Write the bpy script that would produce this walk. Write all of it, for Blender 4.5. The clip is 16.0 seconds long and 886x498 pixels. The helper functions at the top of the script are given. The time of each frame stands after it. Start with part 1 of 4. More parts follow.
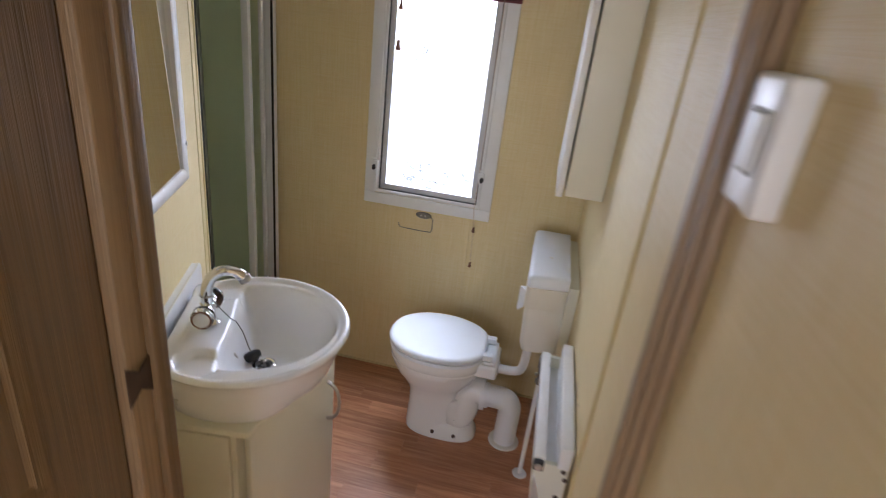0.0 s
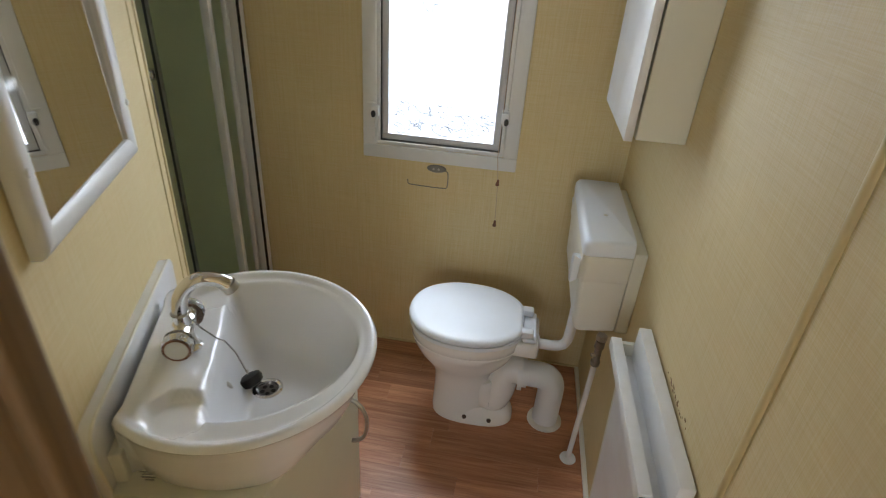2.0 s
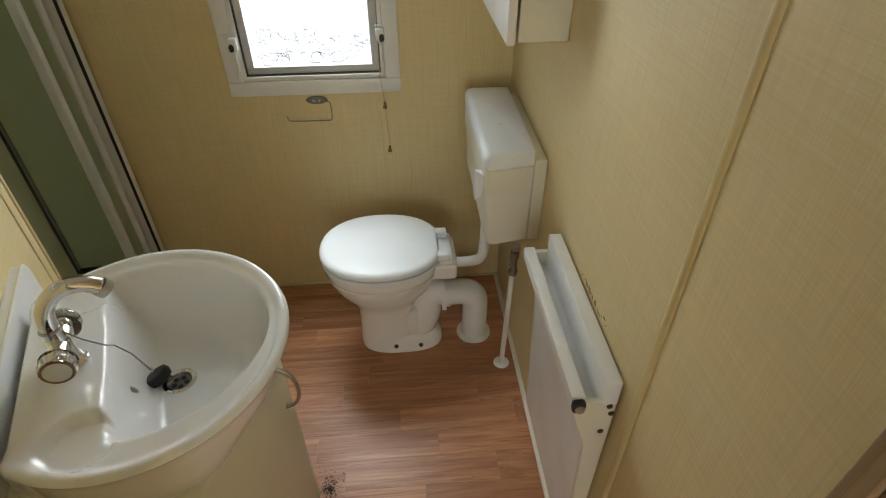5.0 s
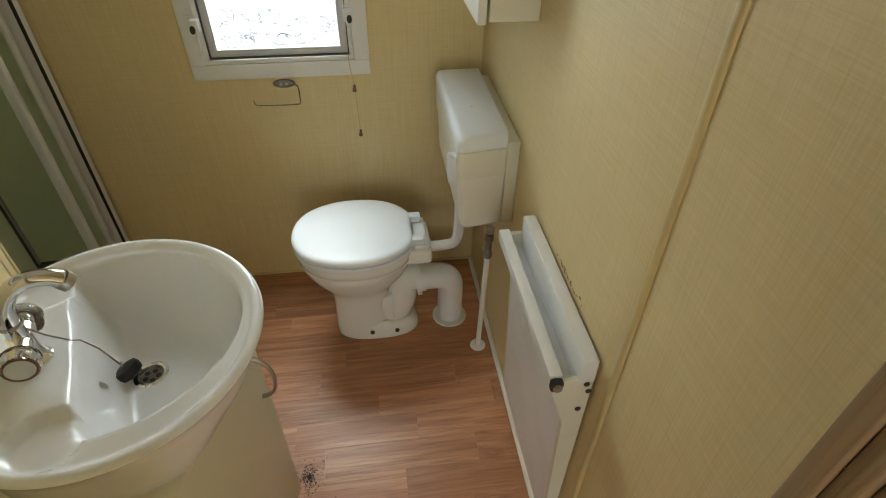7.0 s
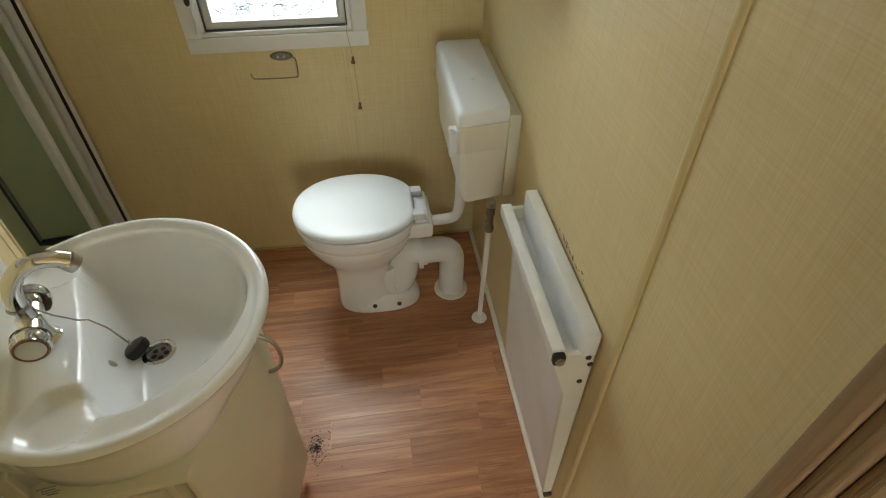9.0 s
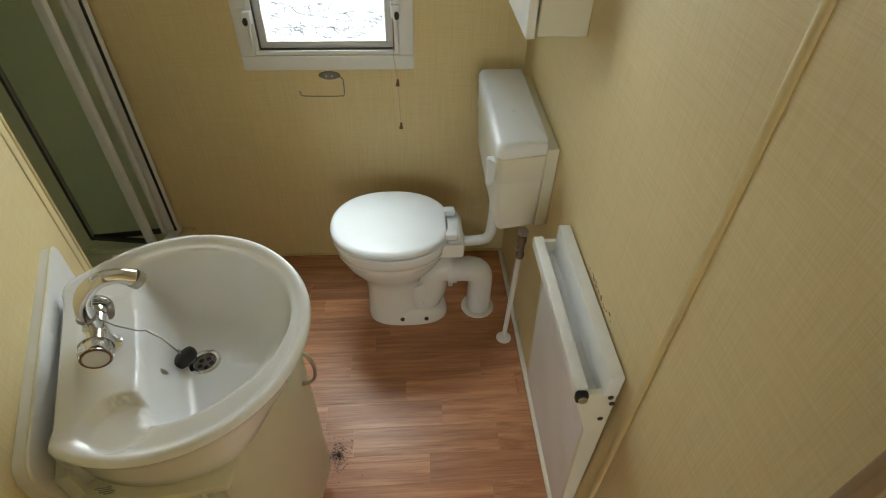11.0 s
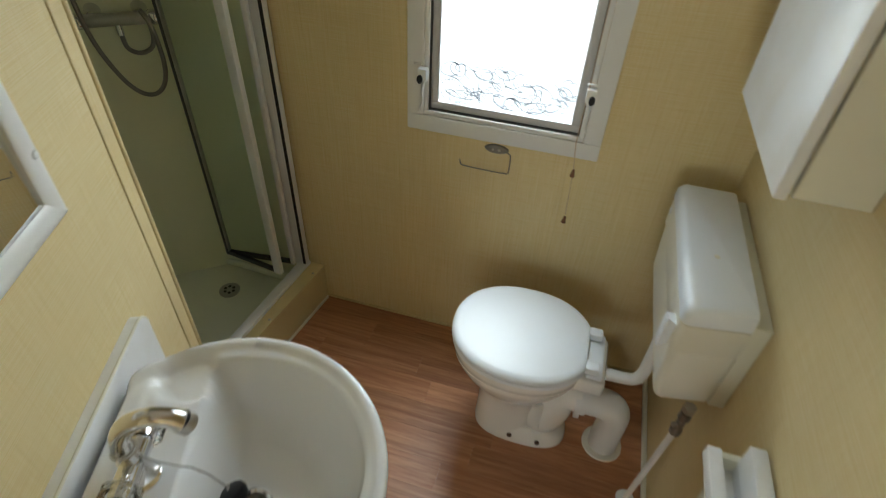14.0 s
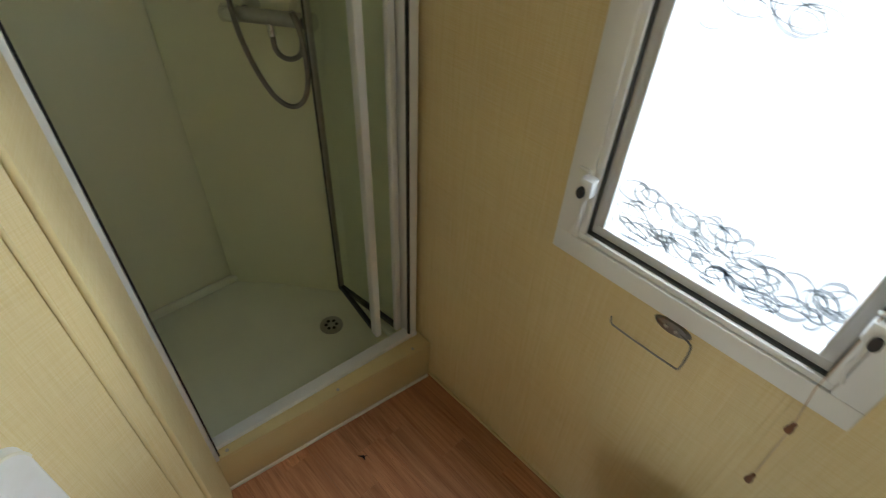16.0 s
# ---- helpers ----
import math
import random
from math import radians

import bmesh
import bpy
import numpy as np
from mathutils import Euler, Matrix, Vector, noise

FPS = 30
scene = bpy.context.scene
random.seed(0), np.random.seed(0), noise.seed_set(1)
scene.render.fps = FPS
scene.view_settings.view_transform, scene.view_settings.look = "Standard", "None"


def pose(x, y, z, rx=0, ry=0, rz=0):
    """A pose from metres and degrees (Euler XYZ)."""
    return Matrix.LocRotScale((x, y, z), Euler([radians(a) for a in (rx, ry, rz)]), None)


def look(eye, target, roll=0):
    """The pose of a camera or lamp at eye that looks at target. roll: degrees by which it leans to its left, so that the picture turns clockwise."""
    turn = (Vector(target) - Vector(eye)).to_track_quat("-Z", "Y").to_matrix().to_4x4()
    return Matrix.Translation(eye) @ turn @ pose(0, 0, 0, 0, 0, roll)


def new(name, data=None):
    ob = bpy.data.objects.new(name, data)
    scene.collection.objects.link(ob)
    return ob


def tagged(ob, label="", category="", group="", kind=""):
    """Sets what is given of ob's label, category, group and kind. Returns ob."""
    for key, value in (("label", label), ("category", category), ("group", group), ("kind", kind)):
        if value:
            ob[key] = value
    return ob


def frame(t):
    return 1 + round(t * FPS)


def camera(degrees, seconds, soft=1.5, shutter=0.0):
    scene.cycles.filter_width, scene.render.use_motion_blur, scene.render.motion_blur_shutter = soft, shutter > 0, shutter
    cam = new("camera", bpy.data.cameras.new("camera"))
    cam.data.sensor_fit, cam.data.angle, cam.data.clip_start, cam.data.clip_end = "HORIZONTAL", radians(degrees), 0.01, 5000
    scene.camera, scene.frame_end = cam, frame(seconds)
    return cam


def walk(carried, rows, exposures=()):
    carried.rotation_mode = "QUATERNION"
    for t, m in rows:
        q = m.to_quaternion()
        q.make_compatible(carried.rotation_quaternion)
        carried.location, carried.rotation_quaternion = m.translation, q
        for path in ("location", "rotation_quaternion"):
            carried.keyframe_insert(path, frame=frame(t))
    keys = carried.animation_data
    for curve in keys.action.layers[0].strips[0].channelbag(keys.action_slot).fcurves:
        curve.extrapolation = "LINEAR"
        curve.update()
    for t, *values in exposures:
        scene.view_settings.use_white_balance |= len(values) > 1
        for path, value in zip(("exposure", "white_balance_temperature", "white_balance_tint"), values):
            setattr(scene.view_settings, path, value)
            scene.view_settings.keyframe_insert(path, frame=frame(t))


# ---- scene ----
cam = camera(78.7, 16.0, soft=1.1, shutter=0.5)

PATH = [
    (0, (0.326, 0.276, 1.608), (0.020, 2.089, 0.822), 6.8),
    (0.5, (0.165, 0.418, 1.598), (-0.143, 2.216, 0.778), 5.3),
    (1, (0.129, 0.450, 1.569), (-0.157, 2.231, 0.704), 4.1),
    (1.5, (0.123, 0.501, 1.541), (-0.119, 2.257, 0.615), 4.2),
    (2, (0.143, 0.603, 1.528), (-0.083, 2.329, 0.542), 3.9),
    (2.5, (0.175, 0.649, 1.521), (-0.048, 2.344, 0.484), 2.9),
    (3, (0.164, 0.663, 1.545), (-0.013, 2.330, 0.455), 2.4),
    (3.5, (0.146, 0.681, 1.538), (0.099, 2.331, 0.410), 1.7),
    (4, (0.146, 0.678, 1.537), (0.184, 2.300, 0.367), 1.2),
    (4.2, (0.153, 0.681, 1.537), (0.209, 2.286, 0.344), 0.7),
    (6.5, (0.146, 0.675, 1.538), (0.339, 2.215, 0.275), 0.3),
    (7, (0.146, 0.684, 1.530), (0.357, 2.205, 0.248), 0.6),
    (7.5, (0.138, 0.687, 1.530), (0.366, 2.180, 0.219), 0.8),
    (8, (0.143, 0.687, 1.524), (0.371, 2.162, 0.193), 0.7),
    (8.5, (0.130, 0.692, 1.525), (0.362, 2.144, 0.169), 1.1),
    (8.7, (0.140, 0.690, 1.529), (0.362, 2.138, 0.168), 0.8),
    (10.8, (0.131, 0.694, 1.616), (0.257, 2.150, 0.251), 0.7),
    (11, (0.120, 0.698, 1.616), (0.233, 2.162, 0.259), 1.4),
    (11.5, (0.126, 0.681, 1.621), (0.143, 2.170, 0.285), 1.6),
    (12, (0.138, 0.656, 1.620), (0.018, 2.162, 0.310), 1.4),
    (12.5, (0.149, 0.672, 1.627), (-0.088, 2.179, 0.333), 1.1),
    (13, (0.158, 0.703, 1.626), (-0.142, 2.206, 0.341), 1.2),
    (13.5, (0.119, 0.823, 1.624), (-0.208, 2.313, 0.330), 2.8),
    (14, (0.074, 1.063, 1.617), (-0.308, 2.522, 0.303), 3.1),
    (14.5, (0.015, 1.198, 1.597), (-0.417, 2.636, 0.276), 5.0),
    (15, (0.043, 1.423, 1.551), (-0.592, 2.792, 0.238), 4.8),
    (15.5, (0.037, 1.618, 1.558), (-0.845, 2.805, 0.212), 3.8),
    (16, (0.003, 1.685, 1.556), (-1.025, 2.736, 0.200), 3.1),
]
EXPOSURES = [(0.0, 1.3, 5450, 17), (0.5, 1.25, 5200, 17), (1.0, 1.16, 5400, 15), (1.5, 1.12, 5600, 12), (2.0, 1.05, 5750, 8), (2.5, 1.0, 6000, 5), (3.5, 0.96, 6250, 5), (7.0, 1.14, 6350, 0), (12.5, 1.12, 6250, -1), (13.5, 0.98, 6150, 0), (14.5, 1.01, 5900, 0), (16.0, 1.13, 6000, 3)]
walk(cam, [(t, look(eye, target, roll)) for t, eye, target, roll in PATH], EXPOSURES)

# ---- light ----
world = bpy.data.worlds.new("sky")
scene.world = world
world.use_nodes = True
wn = world.node_tree.nodes
sky = wn.new("ShaderNodeTexSky")
sky.sky_type, sky.sun_disc = "NISHITA", False
sky.sun_elevation, sky.sun_rotation = radians(40), radians(203)
wn["Background"].inputs["Strength"].default_value = 0.15
world.node_tree.links.new(sky.outputs[0], wn["Background"].inputs[0])


def area_lamp(name, m, sx, sy, power, color):
    data = bpy.data.lights.new(name, "AREA")
    data.shape, data.size, data.size_y, data.energy, data.color = "RECTANGLE", sx, sy, power, color
    ob = new(name, data)
    ob.matrix_world = m
    return ob


sun = bpy.data.lights.new("sun", "SUN")
sun.energy, sun.angle, sun.color = 5.0, radians(35), (1.0, 0.96, 0.9)
new("sun", sun).matrix_world = look((-2.0, -4.6, 4.2), (0, 0, 0))
area_lamp("window_daylight", look((-0.133, 3.01, 2.50), (-0.133, 2.41, 1.25)), 1.1, 0.9, 33, (0.97, 0.985, 1.0))
area_lamp("pane_glow", look((-0.133, 2.492, 1.317), (-0.133, 0, 1.25)), 0.41, 0.81, 1.4, (0.97, 0.985, 1.0))
# added fill from behind the camera, lifts the far wall; its source is unseen
area_lamp("hall_fill", look((0.05, -1.47, 1.3), (0.0, 1.0, 1.2)), 0.78, 0.95, 4.0, (1.0, 0.94, 0.86))


# ---- materials ----
def material(name, color, rough=0.5, metal=0.0, coat=0.0, trans=0.0, ior=1.5, spec=0.5):
    m = bpy.data.materials.new(name)
    m.use_nodes = True
    b = m.node_tree.nodes["Principled BSDF"]
    b.inputs["Base Color"].default_value = (*color, 1)
    b.inputs["Roughness"].default_value = rough
    b.inputs["Metallic"].default_value = metal
    b.inputs["Coat Weight"].default_value = coat
    b.inputs["Transmission Weight"].default_value = trans
    b.inputs["IOR"].default_value = ior
    b.inputs["Specular IOR Level"].default_value = spec
    return m


def add(m, kind, **values):
    n = m.node_tree.nodes.new(kind)
    for key, value in values.items():
        n.inputs[key.replace("_", " ")].default_value = value
    return n


def link(m, a, b):
    m.node_tree.links.new(a, b)


def bsdf(m):
    return m.node_tree.nodes["Principled BSDF"]


def coords(m, scale=(1, 1, 1), turn=(0, 0, 0)):
    c = add(m, "ShaderNodeTexCoord")
    mp = add(m, "ShaderNodeMapping", Scale=scale, Rotation=turn)
    link(m, c.outputs["Object"], mp.inputs["Vector"])
    return mp.outputs["Vector"]


def mix(m, fac, a, b, mode="MIX"):
    n = m.node_tree.nodes.new("ShaderNodeMix")
    n.data_type, n.blend_type = "RGBA", mode
    for sock, v in ((n.inputs[0], fac), (n.inputs[6], a), (n.inputs[7], b)):
        if hasattr(v, "is_linked"):
            link(m, v, sock)
        elif isinstance(v, tuple):
            sock.default_value = (*v, 1)
        else:
            sock.default_value = v
    return n.outputs[2]


def ramp(m, value, lo, hi, a=0.0, b=1.0):
    n = add(m, "ShaderNodeMapRange", From_Min=lo, From_Max=hi, To_Min=a, To_Max=b)
    link(m, value, n.inputs["Value"])
    return n.outputs["Result"]


def noise_of(m, vec, scale, detail=4.0, rough=0.6, distort=0.0):
    n = add(m, "ShaderNodeTexNoise", Scale=scale, Detail=detail, Roughness=rough, Distortion=distort)
    link(m, vec, n.inputs["Vector"])
    return n.outputs["Fac"]


def bump(m, height, strength, distance=0.002):
    n = add(m, "ShaderNodeBump", Strength=strength, Distance=distance)
    link(m, height, n.inputs["Height"])
    link(m, n.outputs["Normal"], bsdf(m).inputs["Normal"])


def add_bump(m, strength, distance):
    n = add(m, "ShaderNodeBump", Strength=strength, Distance=distance)
    link(m, n.outputs["Normal"], bsdf(m).inputs["Normal"])
    return n.inputs["Height"]


def speckled(m, base, dark, scale=6, amount=0.25, grain=90, bumpiness=0.03):
    """Two scales of variation: faint stains and fine grain."""
    v = coords(m)
    s = ramp(m, noise_of(m, v, scale, 5), 0.45, 0.75, 0.0, amount)
    link(m, mix(m, s, base, dark), bsdf(m).inputs["Base Color"])
    bump(m, noise_of(m, v, grain, 3), bumpiness, 0.001)
    return m


def linen(name, base, pale, rough=0.55):
    """Vinyl wall board printed with a fine woven linen pattern."""
    m = material(name, base, rough, spec=0.35)
    up = noise_of(m, coords(m, (420, 420, 7)), 1.0, 3)
    across = noise_of(m, coords(m, (9, 9, 520)), 1.0, 3)
    weave = add(m, "ShaderNodeMath")
    weave.operation = "ADD"
    link(m, up, weave.inputs[0])
    link(m, across, weave.inputs[1])
    c = mix(m, ramp(m, weave.outputs[0], 0.75, 1.28, 0.0, 0.95), base, pale)
    thread = noise_of(m, coords(m, (240, 240, 5)), 1.0, 4, 0.7)
    cross = noise_of(m, coords(m, (6, 6, 310)), 1.0, 4, 0.7)
    shade = tuple(k * f for k, f in zip(base, (0.86, 0.84, 0.74)))
    c = mix(m, ramp(m, thread, 0.53, 0.72, 0.0, 0.42), c, shade)
    c = mix(m, ramp(m, cross, 0.54, 0.72, 0.0, 0.28), c, shade)
    blot = ramp(m, noise_of(m, coords(m), 2.2, 5), 0.4, 0.75, 0.0, 0.22)
    dull = tuple(k * f for k, f in zip(base, (0.82, 0.78, 0.7)))
    link(m, mix(m, blot, c, dull), bsdf(m).inputs["Base Color"])
    bump(m, weave.outputs[0], 0.3, 0.0008)
    return m


def plank_wood(name):
    m = material(name, (0.3, 0.15, 0.08), 0.38, spec=0.4)
    info = add(m, "ShaderNodeObjectInfo")
    v = coords(m, (1, 1, 1))
    shift = add(m, "ShaderNodeVectorMath")
    shift.operation = "ADD"
    link(m, v, shift.inputs[0])
    jump = add(m, "ShaderNodeVectorMath", Vector=(0, 0, 0))
    jump.operation = "SCALE"
    jump.inputs[0].default_value = (7, 13, 3)
    link(m, info.outputs["Random"], jump.inputs["Scale"])
    link(m, jump.outputs[0], shift.inputs[1])
    st = add(m, "ShaderNodeMapping", Scale=(2.6, 46, 10))
    link(m, shift.outputs[0], st.inputs["Vector"])
    grain = noise_of(m, st.outputs[0], 1.0, 6, 0.65, 0.6)
    st2 = add(m, "ShaderNodeMapping", Scale=(1.6, 14, 4))
    link(m, shift.outputs[0], st2.inputs["Vector"])
    cloud = noise_of(m, st2.outputs[0], 1.0, 3, 0.5, 1.2)
    c = mix(m, ramp(m, grain, 0.32, 0.68), (0.32, 0.128, 0.058), (0.62, 0.325, 0.168))
    c = mix(m, ramp(m, cloud, 0.35, 0.7, 0.0, 0.55), c, (0.40, 0.170, 0.082))
    st3 = add(m, "ShaderNodeMapping", Scale=(6, 230, 30))
    link(m, shift.outputs[0], st3.inputs["Vector"])
    pores = noise_of(m, st3.outputs[0], 1.0, 4, 0.7)
    c = mix(m, ramp(m, pores, 0.52, 0.68, 0.0, 0.5), c, (0.17, 0.068, 0.034))
    tone = ramp(m, info.outputs["Random"], 0, 1, 0.86, 1.16)
    hsv = add(m, "ShaderNodeHueSaturation")
    link(m, c, hsv.inputs["Color"])
    link(m, tone, hsv.inputs["Value"])
    link(m, hsv.outputs[0], bsdf(m).inputs["Base Color"])
    link(m, ramp(m, grain, 0.3, 0.7, 0.42, 0.3), bsdf(m).inputs["Roughness"])
    iso = noise_of(m, v, 260, 3, 0.6)
    link(m, mix(m, 0.5, grain, iso), add_bump(m, 0.45, 0.0014))
    return m


def brown_wood(name, dark, light, rough=0.42):
    m = material(name, dark, rough)
    g = noise_of(m, coords(m, (55, 55, 1.6)), 1.0, 6, 0.6, 0.4)
    fine = noise_of(m, coords(m, (210, 210, 2)), 1.0, 3)
    c = mix(m, ramp(m, g, 0.35, 0.65), dark, light)
    c = mix(m, ramp(m, fine, 0.45, 0.66, 0.0, 0.35), c, tuple(k * 0.55 for k in dark))
    link(m, c, bsdf(m).inputs["Base Color"])
    bump(m, fine, 0.7, 0.002)
    return m


WALL = linen("yellow_linen_board", (0.710, 0.568, 0.282), (0.785, 0.672, 0.415))
BEAD = speckled(material("cream_bead", (0.68, 0.56, 0.29), 0.4), (0.68, 0.56, 0.29), (0.5, 0.38, 0.18))
PLANK = plank_wood("oak_print_vinyl")
JOINT = material("dark_joint", (0.13, 0.065, 0.035), 0.7)
CEIL = speckled(material("ceiling_board", (0.8, 0.78, 0.7), 0.6), (0.8, 0.78, 0.7), (0.7, 0.66, 0.55))
DOORWOOD = brown_wood("brown_door_foil", (0.170, 0.106, 0.047), (0.232, 0.150, 0.070))
JAMBWOOD = brown_wood("light_oak_foil", (0.275, 0.182, 0.095), (0.355, 0.245, 0.138))
PVC = speckled(material("white_pvc", (0.80, 0.80, 0.79), 0.32), (0.80, 0.80, 0.79), (0.68, 0.67, 0.63), 5, 0.35)
GREYPVC = speckled(material("grey_white_sash", (0.62, 0.63, 0.64), 0.35), (0.62, 0.63, 0.64), (0.5, 0.5, 0.5))
CERAMIC = speckled(material("white_ceramic", (0.86, 0.87, 0.895), 0.14, coat=0.25), (0.86, 0.87, 0.895), (0.80, 0.79, 0.75), 3, 0.3, 4, 0.015)
CHINA = speckled(material("warm_white_china", (0.85, 0.835, 0.79), 0.16, coat=0.2), (0.85, 0.835, 0.79), (0.76, 0.72, 0.63), 4, 0.3, 4, 0.015)
SEATWHITE = speckled(material("white_seat", (0.81, 0.84, 0.88), 0.36), (0.81, 0.84, 0.88), (0.74, 0.74, 0.72), 7, 0.25, 8, 0.01)
CREAM = speckled(material("cream_plastic", (0.78, 0.765, 0.68), 0.3), (0.78, 0.765, 0.68), (0.7, 0.62, 0.44), 4, 0.4)
CREAMBOARD = speckled(material("cream_gloss_board", (0.77, 0.755, 0.63), 0.28), (0.77, 0.755, 0.63), (0.64, 0.58, 0.4), 3, 0.35)
WHITEPAINT = speckled(material("white_enamel", (0.84, 0.845, 0.845), 0.3), (0.84, 0.845, 0.845), (0.66, 0.6, 0.48), 8, 0.35)
BRUSHED = speckled(material("brushed_silver", (0.72, 0.71, 0.66), 0.34, 1.0), (0.72, 0.71, 0.66), (0.6, 0.58, 0.52), 30, 0.4)
CHROME = material("chrome", (0.78, 0.78, 0.79), 0.08, 1.0)
DULLMETAL = speckled(material("dull_nickel", (0.5, 0.48, 0.44), 0.3, 1.0), (0.5, 0.48, 0.44), (0.34, 0.31, 0.27), 30, 0.5)
BRONZE = speckled(material("dark_bronze", (0.09, 0.06, 0.045), 0.45, 0.6), (0.09, 0.06, 0.045), (0.04, 0.03, 0.025), 40, 0.5)
WIRE = speckled(material("dark_steel", (0.26, 0.25, 0.235), 0.32, 1.0), (0.26, 0.25, 0.235), (0.16, 0.15, 0.14), 40, 0.5)
BLACK = material("black_rubber", (0.012, 0.012, 0.014), 0.45)
DIRT = speckled(material("dark_dirt", (0.03, 0.02, 0.015), 0.9), (0.03, 0.02, 0.015), (0.07, 0.045, 0.03), 60, 0.8)
RUST = speckled(material("brown_stain", (0.26, 0.15, 0.06), 0.9), (0.26, 0.15, 0.06), (0.12, 0.06, 0.03), 90, 0.8)
RUBBER = material("grey_seal", (0.05, 0.055, 0.055), 0.5)
WALNUT = speckled(material("brown_acorn", (0.2, 0.085, 0.04), 0.4), (0.2, 0.085, 0.04), (0.1, 0.04, 0.02), 60, 0.6)
CORD = material("pale_cord", (0.55, 0.42, 0.3), 0.8)
LINER = speckled(material("shower_liner", (0.84, 0.845, 0.60), 0.22), (0.84, 0.845, 0.60), (0.73, 0.75, 0.55), 3, 0.3)
TRAYWHITE = speckled(material("shower_tray", (0.85, 0.855, 0.67), 0.2), (0.85, 0.855, 0.67), (0.68, 0.70, 0.56), 5, 0.3)
BLINDRED = speckled(material("wine_red_blind", (0.12, 0.025, 0.03), 0.7), (0.12, 0.025, 0.03), (0.07, 0.015, 0.02), 30, 0.5)
ACRYLIC = material("clear_acrylic", (0.95, 0.96, 0.97), 0.05, trans=1.0, ior=1.45)
GLASS = material("shower_glass", (0.97, 1.0, 0.98), 0.02, trans=1.0, ior=1.1)
MIRROR = material("mirror", (0.86, 0.87, 0.85), 0.015, 1.0)
_v = coords(MIRROR, (1, 1, 1))
_s = ramp(MIRROR, noise_of(MIRROR, _v, 9, 2, 0.5, 2.5), 0.56, 0.70, 0.012, 0.10)
link(MIRROR, _s, bsdf(MIRROR).inputs["Roughness"])
GREYINK = material("grey_ink", (0.3, 0.3, 0.28), 0.6)

# obscured window glass: lets the daylight through, with a little gloss
PANE = bpy.data.materials.new("window_glass")
PANE.use_nodes = True
PANE.node_tree.nodes.remove(PANE.node_tree.nodes["Principled BSDF"])
_t, _g, _m = add(PANE, "ShaderNodeBsdfTransparent"), add(PANE, "ShaderNodeBsdfGlossy", Roughness=0.15), add(PANE, "ShaderNodeMixShader", Fac=0.05)
link(PANE, _t.outputs[0], _m.inputs[1])
link(PANE, _g.outputs[0], _m.inputs[2])
link(PANE, _m.outputs[0], PANE.node_tree.nodes["Material Output"].inputs["Surface"])
SCROLL = bpy.data.materials.new("glass_scroll_relief")
SCROLL.use_nodes = True
SCROLL.node_tree.nodes.remove(SCROLL.node_tree.nodes["Principled BSDF"])
_t = add(SCROLL, "ShaderNodeBsdfTransparent", Color=(0.67, 0.68, 0.69, 1))
link(SCROLL, _t.outputs[0], SCROLL.node_tree.nodes["Material Output"].inputs["Surface"])

# bright overcast sky, paler hedge and ground lower down
OUTSIDE = bpy.data.materials.new("overcast_distance")
OUTSIDE.use_nodes = True
OUTSIDE.node_tree.nodes.remove(OUTSIDE.node_tree.nodes["Principled BSDF"])
_e = add(OUTSIDE, "ShaderNodeEmission", Strength=1.0)
_c = add(OUTSIDE, "ShaderNodeTexCoord")
_s = add(OUTSIDE, "ShaderNodeSeparateXYZ")
link(OUTSIDE, _c.outputs["Object"], _s.inputs[0])
link(OUTSIDE, ramp(OUTSIDE, _s.outputs["Z"], -3.4, 0.5, 1.05, 5.0), _e.inputs["Strength"])
link(OUTSIDE, mix(OUTSIDE, ramp(OUTSIDE, _s.outputs["Z"], -4, 0), (0.93, 0.95, 0.94), (0.97, 0.99, 1.0)), _e.inputs["Color"])
link(OUTSIDE, _e.outputs[0], OUTSIDE.node_tree.nodes["Material Output"].inputs["Surface"])


# ---- builders ----
def mesh_of(name, bm, mat, smooth=None):
    bmesh.ops.recalc_face_normals(bm, faces=bm.faces)
    me = bpy.data.meshes.new(name)
    bm.to_mesh(me)
    bm.free()
    me.materials.append(mat)
    if smooth is not None:
        me.shade_smooth()
        me.set_sharp_from_angle(angle=radians(smooth))
    return me


def part(name, bm, mat, parent=None, label="", smooth=40, at=None):
    ob = new(name, mesh_of(name, bm, mat, smooth))
    if at is not None:
        ob.matrix_basis = at
    ob.parent = parent
    return tagged(ob, label) if label else ob


def thing(name, label, category, at=None, kind="", group=""):
    ob = new(name)
    ob.empty_display_size = 0.05
    if at is not None:
        ob.matrix_basis = at
    return tagged(ob, label, category, group, kind)


def solid(name, bm, mat, label, category, kind="", smooth=40, at=None):
    return tagged(part(name, bm, mat, None, "", smooth, at), label, category, "", kind)


def box(x0, x1, y0, y1, z0, z1, bevel=0.0, seg=2, bm=None):
    bm2 = bmesh.new()
    bmesh.ops.create_cube(bm2, size=1.0, matrix=Matrix.Translation(((x0 + x1) / 2, (y0 + y1) / 2, (z0 + z1) / 2)) @ Matrix.Diagonal((abs(x1 - x0), abs(y1 - y0), abs(z1 - z0), 1)))
    if bevel:
        bmesh.ops.bevel(bm2, geom=bm2.edges[:], offset=bevel, segments=seg, profile=0.5, affect="EDGES")
    return join(bm, bm2)


def join(bm, other):
    if bm is None:
        return other
    me = bpy.data.meshes.new("scratch")
    other.to_mesh(me)
    other.free()
    bm.from_mesh(me)
    bpy.data.meshes.remove(me)
    return bm


